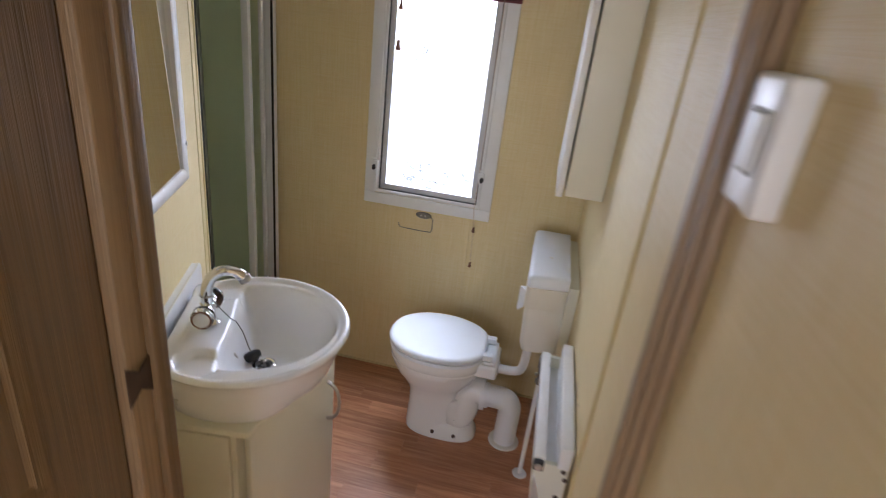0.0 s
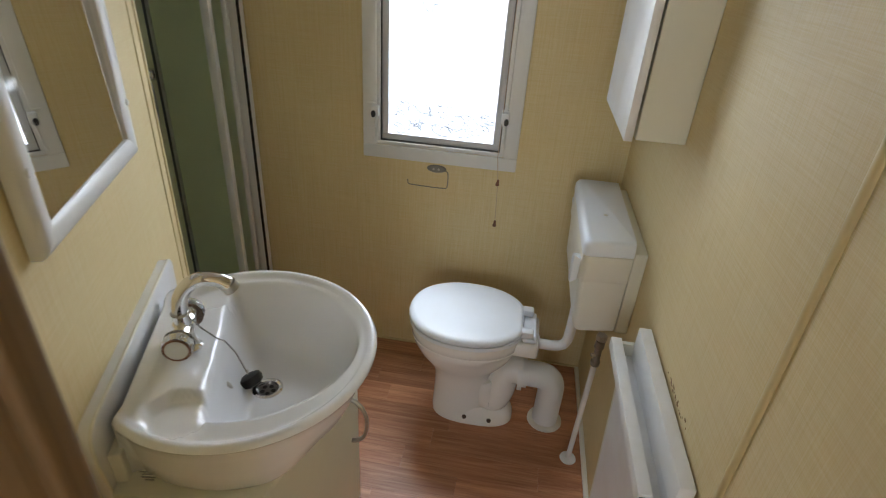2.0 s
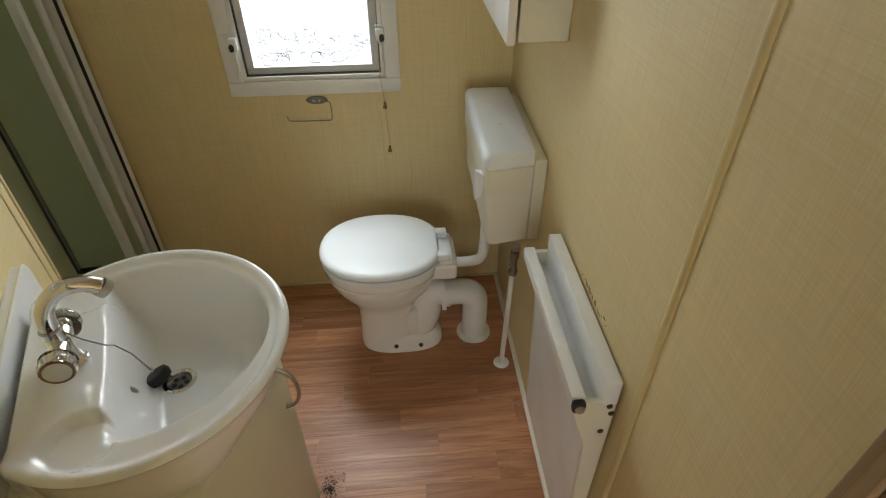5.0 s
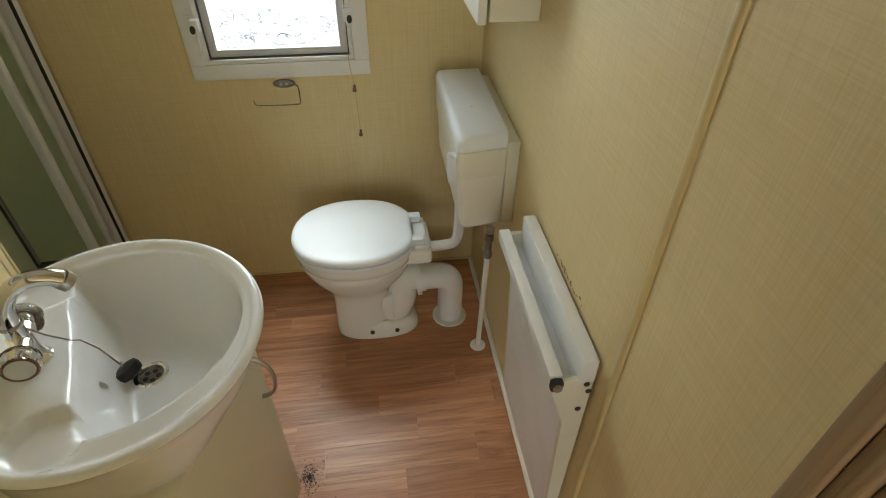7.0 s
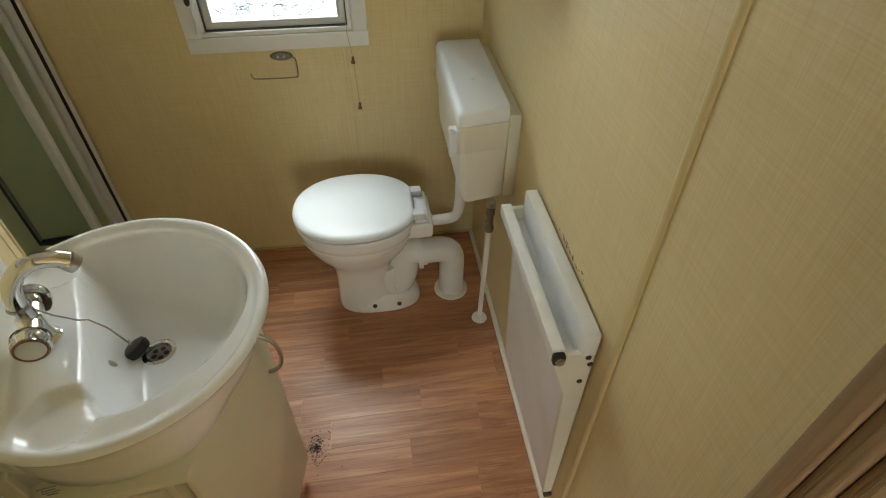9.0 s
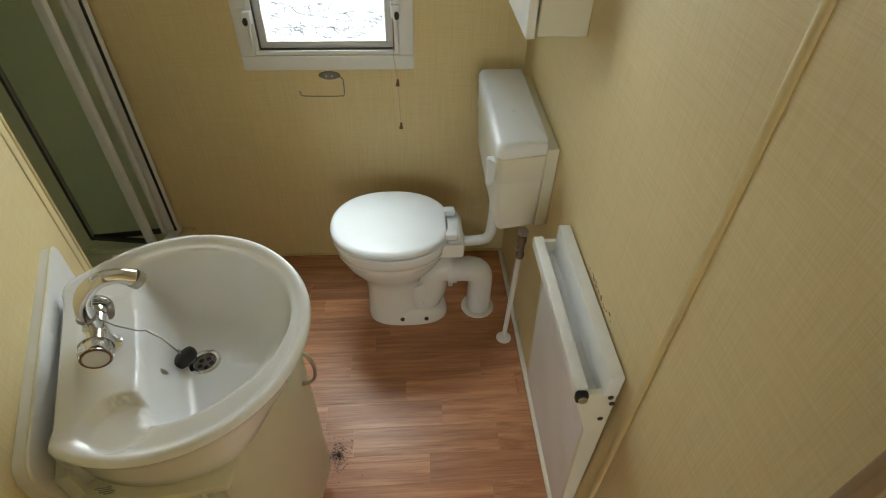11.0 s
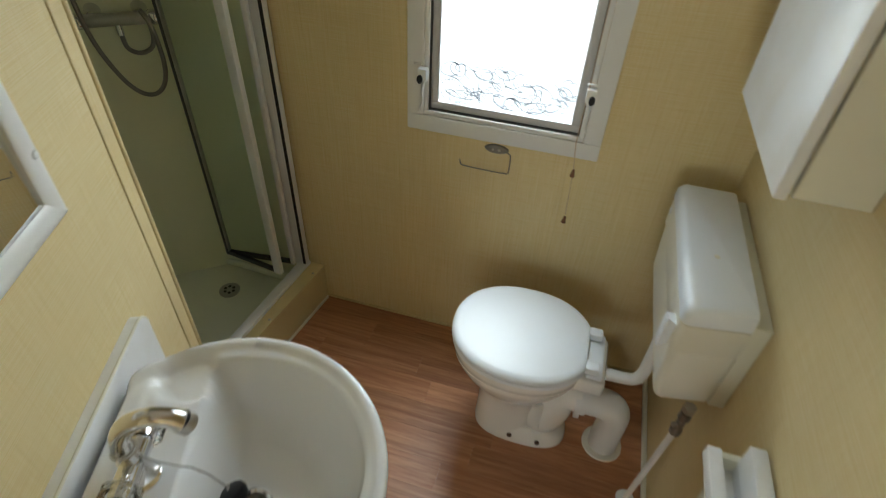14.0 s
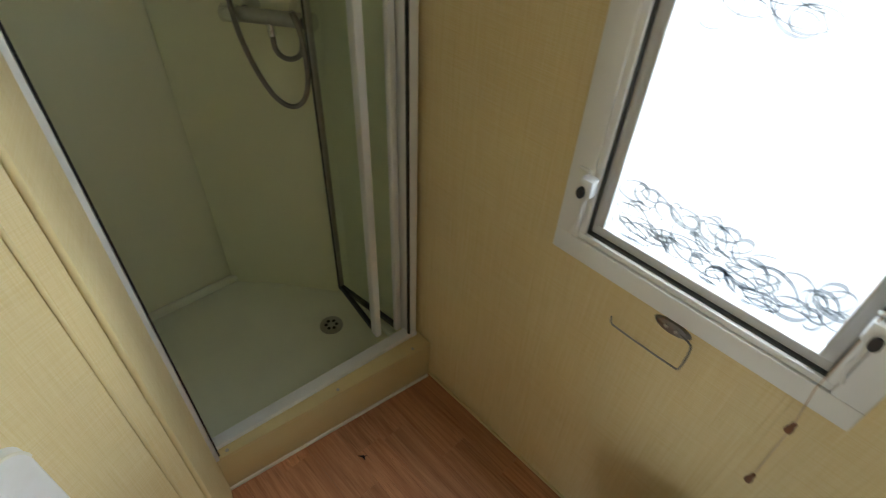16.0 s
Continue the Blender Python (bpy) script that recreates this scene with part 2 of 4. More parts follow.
def prism(points, z0, z1, bevel=0.0, seg=2, bm=None):
    bm2 = bmesh.new()
    lo = [bm2.verts.new((x, y, z0)) for x, y in points]
    hi = [bm2.verts.new((x, y, z1)) for x, y in points]
    n = len(points)
    bm2.faces.new(lo[::-1])
    bm2.faces.new(hi)
    for i in range(n):
        bm2.faces.new((lo[i], lo[(i + 1) % n], hi[(i + 1) % n], hi[i]))
    if bevel:
        bmesh.ops.recalc_face_normals(bm2, faces=bm2.faces)
        bmesh.ops.bevel(bm2, geom=bm2.edges[:], offset=bevel, segments=seg, profile=0.5, affect="EDGES")
    return join(bm, bm2)


def loft(rings, cap=True, bm=None):
    bm2 = bmesh.new()
    vs = [[bm2.verts.new(p) for p in ring] for ring in rings]
    n = len(vs[0])
    for a, b in zip(vs, vs[1:]):
        for i in range(n):
            bm2.faces.new((a[i], a[(i + 1) % n], b[(i + 1) % n], b[i]))
    if cap:
        bm2.faces.new(vs[0][::-1])
        bm2.faces.new(vs[-1])
    return join(bm, bm2)


def tube(points, r, n=12, bm=None, smooth_path=0):
    """A round tube along points; r is one radius or one for each point."""
    pts = [Vector(p) for p in points]
    for _ in range(smooth_path):
        out = [pts[0]]
        for a, b in zip(pts, pts[1:]):
            out += [a.lerp(b, 0.25), a.lerp(b, 0.75)]
        pts = out + [pts[-1]]
    rs = [r] * len(pts) if isinstance(r, (int, float)) else [float(q) for q in np.interp(np.linspace(0, 1, len(pts)), np.linspace(0, 1, len(r)), r)]
    rings, side = [], None
    for i, p in enumerate(pts):
        d = (pts[min(i + 1, len(pts) - 1)] - pts[max(i - 1, 0)]).normalized()
        if side is None:
            side = d.orthogonal().normalized()
        side = (side - d * side.dot(d)).normalized()
        up = d.cross(side)
        rings.append([p + rs[i] * (math.cos(k * 2 * math.pi / n) * side + math.sin(k * 2 * math.pi / n) * up) for k in range(n)])
    return loft(rings, True, bm)


def lathe(profile, m=Matrix.Identity(4), n=24, bm=None):
    """A turned shape: profile of (radius, height) about its own z, then moved by m."""
    rings = [[m @ Vector((r * math.cos(k * 2 * math.pi / n), r * math.sin(k * 2 * math.pi / n), h)) for k in range(n)] for r, h in profile]
    return loft(rings, True, bm)


def oval(cx, cy, z, rx, ry, power=2.0, n=40, back=None):
    out = []
    for k in range(n):
        a = 2 * math.pi * k / n
        c, s = math.cos(a), math.sin(a)
        x = cx + rx * math.copysign(abs(c) ** (2 / power), c)
        y = cy + ry * math.copysign(abs(s) ** (2 / power), s)
        out.append((min(x, back) if back is not None else x, y, z))
    return out


# ---- the setting ----
FAR, RIGHT, CEILING = 2.43, 0.512, 2.04
P0 = (-0.67, 1.685)
SLANT = pose(P0[0], P0[1], 0, 0, 0, -69.5)      # x along the slanted wall towards the door, y out of it
UNIT = SLANT @ pose(-0.021, -0.008, 0) @ Matrix.Diagonal((0.92, 0.98, 1, 1))      # the basin and its cabinet
SHOWER = pose(-0.840, 2.43, 0, 0, 0, -2.35) @ pose(0.8, -2.4, 0)                  # the cubicle stands a little askew
OPENING = pose(-0.025, 0, 0.0987) @ Matrix.Diagonal((0.965, 1, 0.965, 1))        # the window in its wall

ground = solid("ground", box(-40, 40, -40, 60, -0.72, -0.7), speckled(material("pale_gravel", (0.58, 0.57, 0.55), 0.9), (0.58, 0.57, 0.55), (0.5, 0.49, 0.47), 1, 0.6), "pale gravel ground around the caravan", "ground", "structure")
floor = solid("floor", box(-1.1, RIGHT, -1.45, FAR, -0.06, -0.003), JOINT, "brown oak-print vinyl plank floor with light dirt", "floor", "structure")
ceiling = solid("ceiling", box(-1.6, RIGHT + 0.06, -1.5, FAR + 0.08, CEILING, CEILING + 0.05), CEIL, "plain off-white ceiling board", "ceiling", "structure")

WX0, WX1, WZ0, WZ1 = -0.3628, 0.0947, 0.8852, 1.744
bm = box(-1.56, WX0, FAR, FAR + 0.07, -0.05, CEILING)
box(WX1, RIGHT + 0.06, FAR, FAR + 0.07, -0.05, CEILING, bm=bm)
box(WX0, WX1, FAR, FAR + 0.07, -0.05, WZ0, bm=bm)
box(WX0, WX1, FAR, FAR + 0.07, WZ1, CEILING, bm=bm)
wall_far = solid("wall_far", bm, WALL, "yellow linen-print wall board around the window", "wall", "structure")
wall_right = solid("wall_right", box(RIGHT, RIGHT + 0.06, -1.5, FAR, -0.05, CEILING), WALL, "yellow linen-print wall board beside the toilet", "wall", "structure")
wall_slanted = solid("wall_slanted", box(-0.012, 0.925, -0.05, 0, -0.05, CEILING), WALL, "yellow linen-print slanted wall behind the basin", "wall", "structure", at=SLANT)
wall_shower_stub = solid("wall_shower_stub", prism([(-0.677, 1.695), (-0.842, 1.750), (-0.872, 1.710), (-0.725, 1.660)], -0.05, CEILING), WALL, "narrow yellow wall return beside the shower", "wall", "structure")
bm = box(-1.0, -0.20, 0.78, 0.84, -0.05, CEILING)
box(-0.20, RIGHT, 0.78, 0.84, 1.99, CEILING, bm=bm)
wall_door = solid("wall_door", bm, WALL, "yellow linen-print partition around the doorway", "wall", "structure")
bm = box(-1.06, -1.0, -1.5, 1.638, -0.05, CEILING)
wall_hall_side = solid("wall_hall_side", bm, WALL, "yellow linen-print hall wall", "wall", "structure")
# unseen closing wall; its opening is invented to hold the hall fill lamp
bm = box(-1.0, -0.35, -1.5, -1.45, -0.05, CEILING)
box(0.45, RIGHT, -1.5, -1.45, -0.05, CEILING, bm=bm)
box(-0.35, 0.45, -1.5, -1.45, -0.05, 0.8, bm=bm)
box(-0.35, 0.45, -1.5, -1.45, 1.8, CEILING, bm=bm)
wall_hall_back = solid("wall_hall_back", bm, WALL, "unseen yellow linen-print hall wall with an opening added for fill light", "wall", "structure")
# shower cubicle lining
bm = box(-1.54, -1.485, 1.64, 2.37, -0.05, CEILING)
wall_shower_back = solid("wall_shower_back", bm, LINER, "pale green-white glossy shower lining", "wall", "structure", at=SHOWER)
wall_shower_side = solid("wall_shower_side", box(-1.485, -0.80, 1.64, 1.70, -0.05, CEILING), LINER, "pale green-white glossy shower side lining", "wall", "structure", at=SHOWER)
bm = box(-1.56, -0.85, FAR - 0.012, FAR - 0.002, -0.05, CEILING)
prism([(-1.53, 2.13), (-1.53, FAR - 0.012), (-1.17, FAR - 0.012), (-1.20, FAR - 0.020), (-1.23, FAR - 0.040), (-1.445, 2.22), (-1.475, 2.18)], -0.05, CEILING, bm=bm)
wall_shower_far = solid("wall_shower_far", bm, LINER, "pale green-white glossy shower lining with rounded corner", "wall", "structure")

# beads and strips
def bead(name, x, y, z0, z1, r, ang, label, mat=BEAD):
    pts = [(r * math.cos(a), r * 0.75 * math.sin(a)) for a in np.linspace(0, math.pi, 9)]
    return solid(name, prism(pts, z0, z1), mat, label, "wall trim", "structure", at=pose(x, y, 0, 0, 0, ang))


bead("trim_right", RIGHT, 1.198, 0.002, CEILING, 0.0085, 90, "cream half-round bead over a wall joint")
bead("trim_slanted", P0[0] + 0.034 * 0.358, P0[1] - 0.034 * 0.934, 0, CEILING, 0.0035, -69, "thin cream joint strip on the slanted wall")
bead("trim_slant_end", P0[0] - 0.008 * 0.358, P0[1] + 0.008 * 0.934, 0, CEILING, 0.006, -69, "cream edging bead on the wall end")
solid("trim_far_seam", box(0.056, 0.069, FAR - 0.0025, FAR, 0, 0.84, 0.001, 1), WALL, "yellow cover strip over a wall joint", "wall trim", "structure")
solid("baseboard_right", box(RIGHT - 0.016, RIGHT, 0.91, FAR - 0.012, 0, 0.014, 0.004, 2), CREAM, "small cream floor bead along the wall", "baseboard", "structure")
solid("baseboard_far", box(-0.79, RIGHT, FAR - 0.008, FAR, 0, 0.009, 0.003, 2), BEAD, "small cream floor bead under the window", "baseboard", "structure")


# ---- window ----
window = thing("window_1", "white plastic window with scroll-patterned obscured glass", "window", at=OPENING, kind="structure")
def ring_frame(x0, x1, z0, z1, w, y0, y1, bevel):
    bm = box(x0, x1, y0, y1, z0, z0 + w, bevel)
    box(x0, x1, y0, y1, z1 - w, z1, bevel, bm=bm)
    box(x0, x0 + w, y0, y1, z0 + w - 0.001, z1 - w + 0.001, bevel, bm=bm)
    box(x1 - w, x1, y0, y1, z0 + w - 0.001, z1 - w + 0.001, bevel, bm=bm)
    return bm


part("trim_frame", ring_frame(-0.399, 0.174, 0.764, 1.756, 0.050, FAR - 0.012, FAR - 0.0005, 0.004), PVC, window, "white plastic window surround")
part("fixed_frame", ring_frame(-0.3495, 0.1235, 0.8155, 1.7045, 0.014, FAR - 0.008, FAR + 0.065, 0.002), PVC, window)
sash = part("sash", ring_frame(-0.332, 0.106, 0.833, 1.687, 0.020, FAR + 0.006, FAR + 0.034, 0.003), GREYPVC, window, "grey-white opening sash")
part("seal", ring_frame(-0.337, 0.111, 0.828, 1.692, 0.0055, FAR - 0.001, FAR + 0.022, 0.0), RUBBER, sash, "black rubber seal")
part("glazing_bead", ring_frame(-0.314, 0.088, 0.851, 1.669, 0.007, FAR + 0.002, FAR + 0.012, 0.002), GREYPVC, sash)
pane = part("pane", box(-0.310, 0.084, FAR + 0.016, FAR + 0.02, 0.855, 1.665), PANE, sash, "obscured glass pane")
pane.visible_shadow = False


def scroll_band(rng, z0, z1, count, x0=-0.30, x1=0.076):
    """Curled relief lines on the glass: each a small spiral or S-curve."""
    bm = bmesh.new()
    for _ in range(count):
        cx, cz = rng.uniform(x0, x1), rng.uniform(z0, z1)
        r, a0, turn = rng.uniform(0.014, 0.040), rng.uniform(0, 6.28), rng.choice((-1, 1)) * rng.uniform(3.5, 9.0)
        squash, tail = rng.uniform(0.5, 1.0), rng.uniform(0.2, 1.0)
        pts = []
        for k in range(34):
            s = k / 33
            rr = r * (tail + (1 - tail) * s)
            px, pz = cx + rr * math.cos(a0 + turn * s) + 0.022 * s, cz + 0.012 * math.sin(5 * s) + squash * rr * math.sin(a0 + turn * s)
            if -0.308 < px < 0.084 and 0.857 < pz < 1.66:
                pts.append((px, FAR + 0.0152, pz))
        if len(pts) > 6:
            tube(pts, [0.0004, rng.uniform(0.0007, 0.0016), 0.0004], 5, bm)
    for w in bm.verts:                                  # thin, deep relief
        w.co.y = FAR + 0.0135 + 4.0 * (w.co.y - FAR - 0.0152)
    return bm


_rng = random.Random(4)
bm = scroll_band(_rng, 0.872, 0.960, 62)
join(bm, scroll_band(_rng, 1.28, 1.48, 48, -0.27, -0.10))
scroll = part("scroll_pattern", bm, SCROLL, pane, "curled relief lines in the glass", 60)
scroll["kind"] = "stuff"
scroll.visible_shadow = False


def window_fastener(x, z, flip):
    f = part("fastener", box(-0.011, 0.011, -0.020, -0.001, -0.012, 0.020, 0.004), PVC, window, "white fastener with a black button", at=pose(x, FAR - 0.006, z) @ Matrix.Diagonal((1.25, 1.2, 1.2, 1)))
    part("button", lathe([(0.001, -0.004), (0.0065, -0.003), (0.0065, 0.003), (0.001, 0.004)], pose(-0.004 * flip, -0.021, -0.004, 90) @ Matrix.Diagonal((1, 1.6, 1, 1)), 14), BLACK, f, "black button")
    part("lever", tube([(0.004 * flip, -0.012, -0.008), (-0.002 * flip, -0.014, -0.035), (0.001 * flip, -0.012, -0.062), (-0.007 * flip, -0.01, -0.088)], [0.0045, 0.0035, 0.003, 0.0025], 8, None, 2), PVC, f)
    part("keep", box(-0.018 - 0.006 * flip, 0.002 - 0.006 * flip, -0.010, -0.002, 0.022, 0.028, 0.002, 1), PVC, f)


window_fastener(-0.349, 0.938, 1)
window_fastener(0.116, 0.956, -1)
backdrop = solid("backdrop", box(-45, 45, 0, 0.1, -12, 30), OUTSIDE, "bright overcast sky and pale distance", "sky", "structure", at=pose(0, 55, 0))

blind = thing("roller_blind", "rolled-up wine-red roller blind above the window", "blind", at=pose(0, 0.03, 0) @ OPENING)
part("roll", tube([(-0.40, 2.355, 1.685), (0.18, 2.355, 1.685)], 0.026, 20), BLINDRED, blind)
part("hem_bar", box(-0.398, 0.178, 2.373, 2.384, 1.637, 1.665, 0.002), BLINDRED, blind)
for x in (-0.408, 0.182):
    part("bracket", box(x - 0.004, x + 0.004, 2.33, 2.388, 1.655, 1.72, 0.003), PVC, blind)


def acorn(m, parent, tall=0.024):
    part("acorn", lathe([(0.04 * tall, 0.5 * tall), (0.16 * tall, 0.46 * tall), (0.18 * tall, 0.1 * tall), (0.26 * tall, -0.2 * tall), (0.28 * tall, -0.44 * tall), (0.12 * tall, -0.5 * tall)], m, 14), WALNUT, parent, "small brown wooden cord end")


blind_cord = thing("blind_cord", "thin cord with two brown acorn ends hanging by the window", "cord", at=pose(-0.0245, 0.03, 0.069))
part("string", tube([(0.110, 2.372, 1.70), (0.101, 2.376, 0.82), (0.111, 2.370, 0.738), (0.117, 2.366, 0.59)], 0.0011, 6), CORD, blind_cord)
acorn(pose(0.111, 2.370, 0.730, 0, 3, 0), blind_cord)
acorn(pose(0.117, 2.366, 0.571, 0, 4, 0), blind_cord)
light_pull = thing("light_pull_cord", "thin white pull cord with two dark acorn ends", "pull cord", at=pose(-0.016, 0.08, 0.04))
part("string", tube([(-0.252, 2.218, CEILING - 0.04), (-0.252, 2.218, 1.465)], 0.0009, 6), PVC, light_pull)
acorn(pose(-0.252, 2.218, 1.59), light_pull, 0.034)
acorn(pose(-0.252, 2.218, 1.455), light_pull, 0.038)

roll_holder = thing("paper_roll_holder", "empty chrome wire toilet-roll holder under the window", "toilet-roll holder", at=pose(-0.0275, 0, 0.067))
part("plate", lathe([(0.001, 0.006), (0.030, 0.005), (0.036, 0.0), (0.036, -0.001)], pose(-0.112, FAR, 0.746, 90) @ Matrix.Diagonal((1, 0.42, 1, 1)), 28), WIRE, roll_holder)
part("screw", lathe([(0.001, 0.002), (0.004, 0.001), (0.004, -0.002)], pose(-0.122, FAR - 0.007, 0.746, 90), 10), DULLMETAL, roll_holder)
part("screw", lathe([(0.001, 0.002), (0.004, 0.001), (0.004, -0.002)], pose(-0.103, FAR - 0.007, 0.746, 90), 10), DULLMETAL, roll_holder)
part("wire", tube([(-0.10, FAR - 0.004, 0.744), (-0.072, FAR - 0.008, 0.743), (-0.066, FAR - 0.016, 0.736), (-0.066, FAR - 0.022, 0.688), (-0.072, FAR - 0.022, 0.681), (-0.204, FAR - 0.022, 0.683), (-0.212, FAR - 0.022, 0.688), (-0.214, FAR - 0.022, 0.702)], 0.0019, 8, None, 1), WIRE, roll_holder)


# ---- wall cabinet ----
cab = thing("wall_cabinet", "white wall cabinet with a flat door above the cistern", "cabinet")
part("body", box(0.401, RIGHT - 0.0005, 1.849, 2.232, 1.164, 1.78, 0.002, 1), CREAMBOARD, cab)
part("door", box(0.375, 0.395, 1.845, 2.236, 1.160, 1.784, 0.003), WHITEPAINT, cab, "white gloss cabinet door")
for z in (1.27, 1.70):
    part("hinge", box(0.395, 0.401, 2.15, 2.19, z, z + 0.05, 0.001, 1), DULLMETAL, cab)


# ---- toilet ----
TY = 2.105
toilet = thing("toilet", "white ceramic toilet with a closed white seat lid", "toilet")
toilet.location.x, toilet.scale.z = -0.029, 1.085
rings = [oval(0.078, TY, 0.02, 0.102, 0.080, 2.5), oval(0.078, TY, 0.06, 0.100, 0.078, 2.5), oval(0.078, TY, 0.12, 0.098, 0.077, 2.4), oval(0.078, TY, 0.165, 0.099, 0.080, 2.3),
         oval(0.078, TY, 0.195, 0.108, 0.090, 2.2), oval(0.078, TY, 0.225, 0.130, 0.108, 2.1), oval(0.078, TY, 0.26, 0.160, 0.130, 2.1), oval(0.078, TY, 0.30, 0.182, 0.149, 2.1),
         oval(0.078, TY, 0.325, 0.190, 0.157, 2.15), oval(0.078, TY, 0.330, 0.187, 0.154, 2.15), oval(0.079, TY, 0.335, 0.193, 0.160, 2.15), oval(0.080, TY, 0.365, 0.196, 0.165, 2.15), oval(0.080, TY, 0.372, 0.192, 0.161, 2.15)]
part("bowl", loft(rings), CHINA, toilet, smooth=50)
part("foot", loft([oval(0.128, TY, 0.0, 0.150, 0.086, 2.6), oval(0.128, TY, 0.012, 0.150, 0.086, 2.6), oval(0.127, TY, 0.026, 0.146, 0.083, 2.6), oval(0.122, TY, 0.045, 0.136, 0.078, 2.5), oval(0.110, TY, 0.062, 0.116, 0.070, 2.4)]), CHINA, toilet, smooth=50)
part("back_shelf", box(0.20, 0.325, TY - 0.085, TY + 0.085, 0.315, 0.370, 0.012, 3), CHINA, toilet)
part("trap", tube([(0.15, TY, 0.16), (0.165, TY, 0.09), (0.19, TY, 0.065), (0.215, TY, 0.11), (0.225, TY, 0.175), (0.245, TY, 0.205), (0.288, TY, 0.205)], [0.058, 0.062, 0.064, 0.060, 0.055, 0.052, 0.052], 20, None, 2), CHINA, toilet)
part("seat_ring", loft([oval(0.078, TY, 0.3745, 0.188, 0.160, 2.2, 48, 0.258), oval(0.078, TY, 0.376, 0.199, 0.171, 2.2, 48, 0.265), oval(0.078, TY, 0.384, 0.200, 0.172, 2.2, 48, 0.266), oval(0.078, TY, 0.3875, 0.198, 0.170, 2.2, 48, 0.265), oval(0.078, TY, 0.388, 0.188, 0.160, 2.2, 48, 0.258)]), SEATWHITE, toilet)
part("lid", loft([oval(0.078, TY, 0.3925, 0.190, 0.162, 2.2, 48, 0.258), oval(0.078, TY, 0.3932, 0.199, 0.171, 2.2, 48, 0.264), oval(0.078, TY, 0.396, 0.202, 0.174, 2.2, 48, 0.266), oval(0.078, TY, 0.403, 0.202, 0.174, 2.2, 48, 0.266), oval(0.078, TY, 0.4085, 0.199, 0.171, 2.2, 48, 0.264), oval(0.078, TY, 0.4125, 0.193, 0.165, 2.2, 48, 0.260), oval(0.078, TY, 0.4145, 0.182, 0.154, 2.2, 48, 0.252), oval(0.078, TY, 0.4165, 0.10, 0.08, 2.1, 48, 0.2)]), SEATWHITE, toilet, "glossy white seat lid", 50)
part("lid_mark", box(-0.0985, -0.0970, TY - 0.018, TY - 0.008, 0.4120, 0.4140), GREYINK, toilet, "small grey mark on the lid")
part("hinge_bar", box(0.268, 0.312, TY - 0.078, TY + 0.078, 0.371, 0.386, 0.005), SEATWHITE, toilet)
for s in (-1, 1):
    part("hinge", box(0.258, 0.300, TY + s * 0.062 - 0.016, TY + s * 0.062 + 0.016, 0.386, 0.410, 0.006), SEATWHITE, toilet)
for x in (0.105, 0.195):
    part("floor_screw", lathe([(0.001, 0.004), (0.0075, 0.003), (0.0085, 0.0)], pose(x, TY - 0.0835, 0.030, 80), 12), BRONZE, toilet)
bm = loft([oval(0.398, TY, 0.0, 0.064, 0.064), oval(0.398, TY, 0.006, 0.063, 0.063), oval(0.398, TY, 0.009, 0.052, 0.052)])
soil = thing("soil_pipe", "white plastic soil pipe elbow going into the floor", "pipe")
soil.location.x, soil.scale.z = -0.028, 1.02
part("floor_collar", bm, CREAM, soil, "cream floor collar")
part("elbow", tube([(0.275, TY, 0.205), (0.33, TY, 0.208), (0.375, TY, 0.205), (0.398, TY, 0.18), (0.400, TY, 0.14), (0.399, TY, 0.06), (0.398, TY, 0.004)], 0.046, 24, None, 2), PVC, soil)
part("collar", tube([(0.274, TY, 0.204), (0.290, TY, 0.205)], 0.062, 24), PVC, soil)
part("collar", tube([(0.290, TY, 0.205), (0.306, TY, 0.206)], 0.051, 24), PVC, soil)

cistern = thing("cistern", "cream-white plastic cistern hung on the wall board", "cistern", at=pose(0.033, 0.1327, 0.0260) @ Matrix.Diagonal((0.86, 0.965, 1.072, 1)))
def cist_ring(z, x0, y0, y1, r=0.02):
    x1, out = 0.516, []
    for cx, cy, a0 in ((x0 + r, y0 + r, 180), (x1 - 0.004, y0 + 0.022, 270), (x1 - 0.004, y1 - 0.004, 0), (x0 + r, y1 - r, 90)):
        rr = r if cx < 0.45 else 0.004
        for k in range(6):
            a = radians(a0 + 18 * k)
            out.append((cx + rr * math.cos(a), cy + rr * math.sin(a), z))
    return out


part("tank", loft([cist_ring(0.530, 0.392, 1.812, 2.250), cist_ring(0.534, 0.384, 1.806, 2.256), cist_ring(0.56, 0.374, 1.800, 2.262), cist_ring(0.66, 0.368, 1.797, 2.266), cist_ring(0.765, 0.364, 1.796, 2.268)]), CREAM, cistern)
part("tank_lid", loft([cist_ring(0.763, 0.361, 1.793, 2.271), cist_ring(0.766, 0.360, 1.792, 2.272), cist_ring(0.786, 0.361, 1.793, 2.271), cist_ring(0.796, 0.366, 1.798, 2.266, 0.024), cist_ring(0.801, 0.378, 1.810, 2.254, 0.024)]), SEATWHITE, cistern, "off-white cistern lid")
bm = loft([[(0.362, y, z) for y, z in ((1.812, 0.742), (1.846, 0.742), (1.846, 0.690), (1.818, 0.682))], [(0.342, y, z) for y, z in ((1.814, 0.752), (1.846, 0.742), (1.846, 0.676), (1.818, 0.668))], [(0.338, y, z) for y, z in ((1.820, 0.746), (1.840, 0.738), (1.840, 0.682), (1.823, 0.675))]])
part("tank_collar", loft([cist_ring(0.690, 0.3635, 1.7935, 2.2695), cist_ring(0.692, 0.362, 1.792, 2.271), cist_ring(0.760, 0.362, 1.793, 2.270), cist_ring(0.762, 0.3645, 1.7965, 2.267)]), CREAM, cistern)
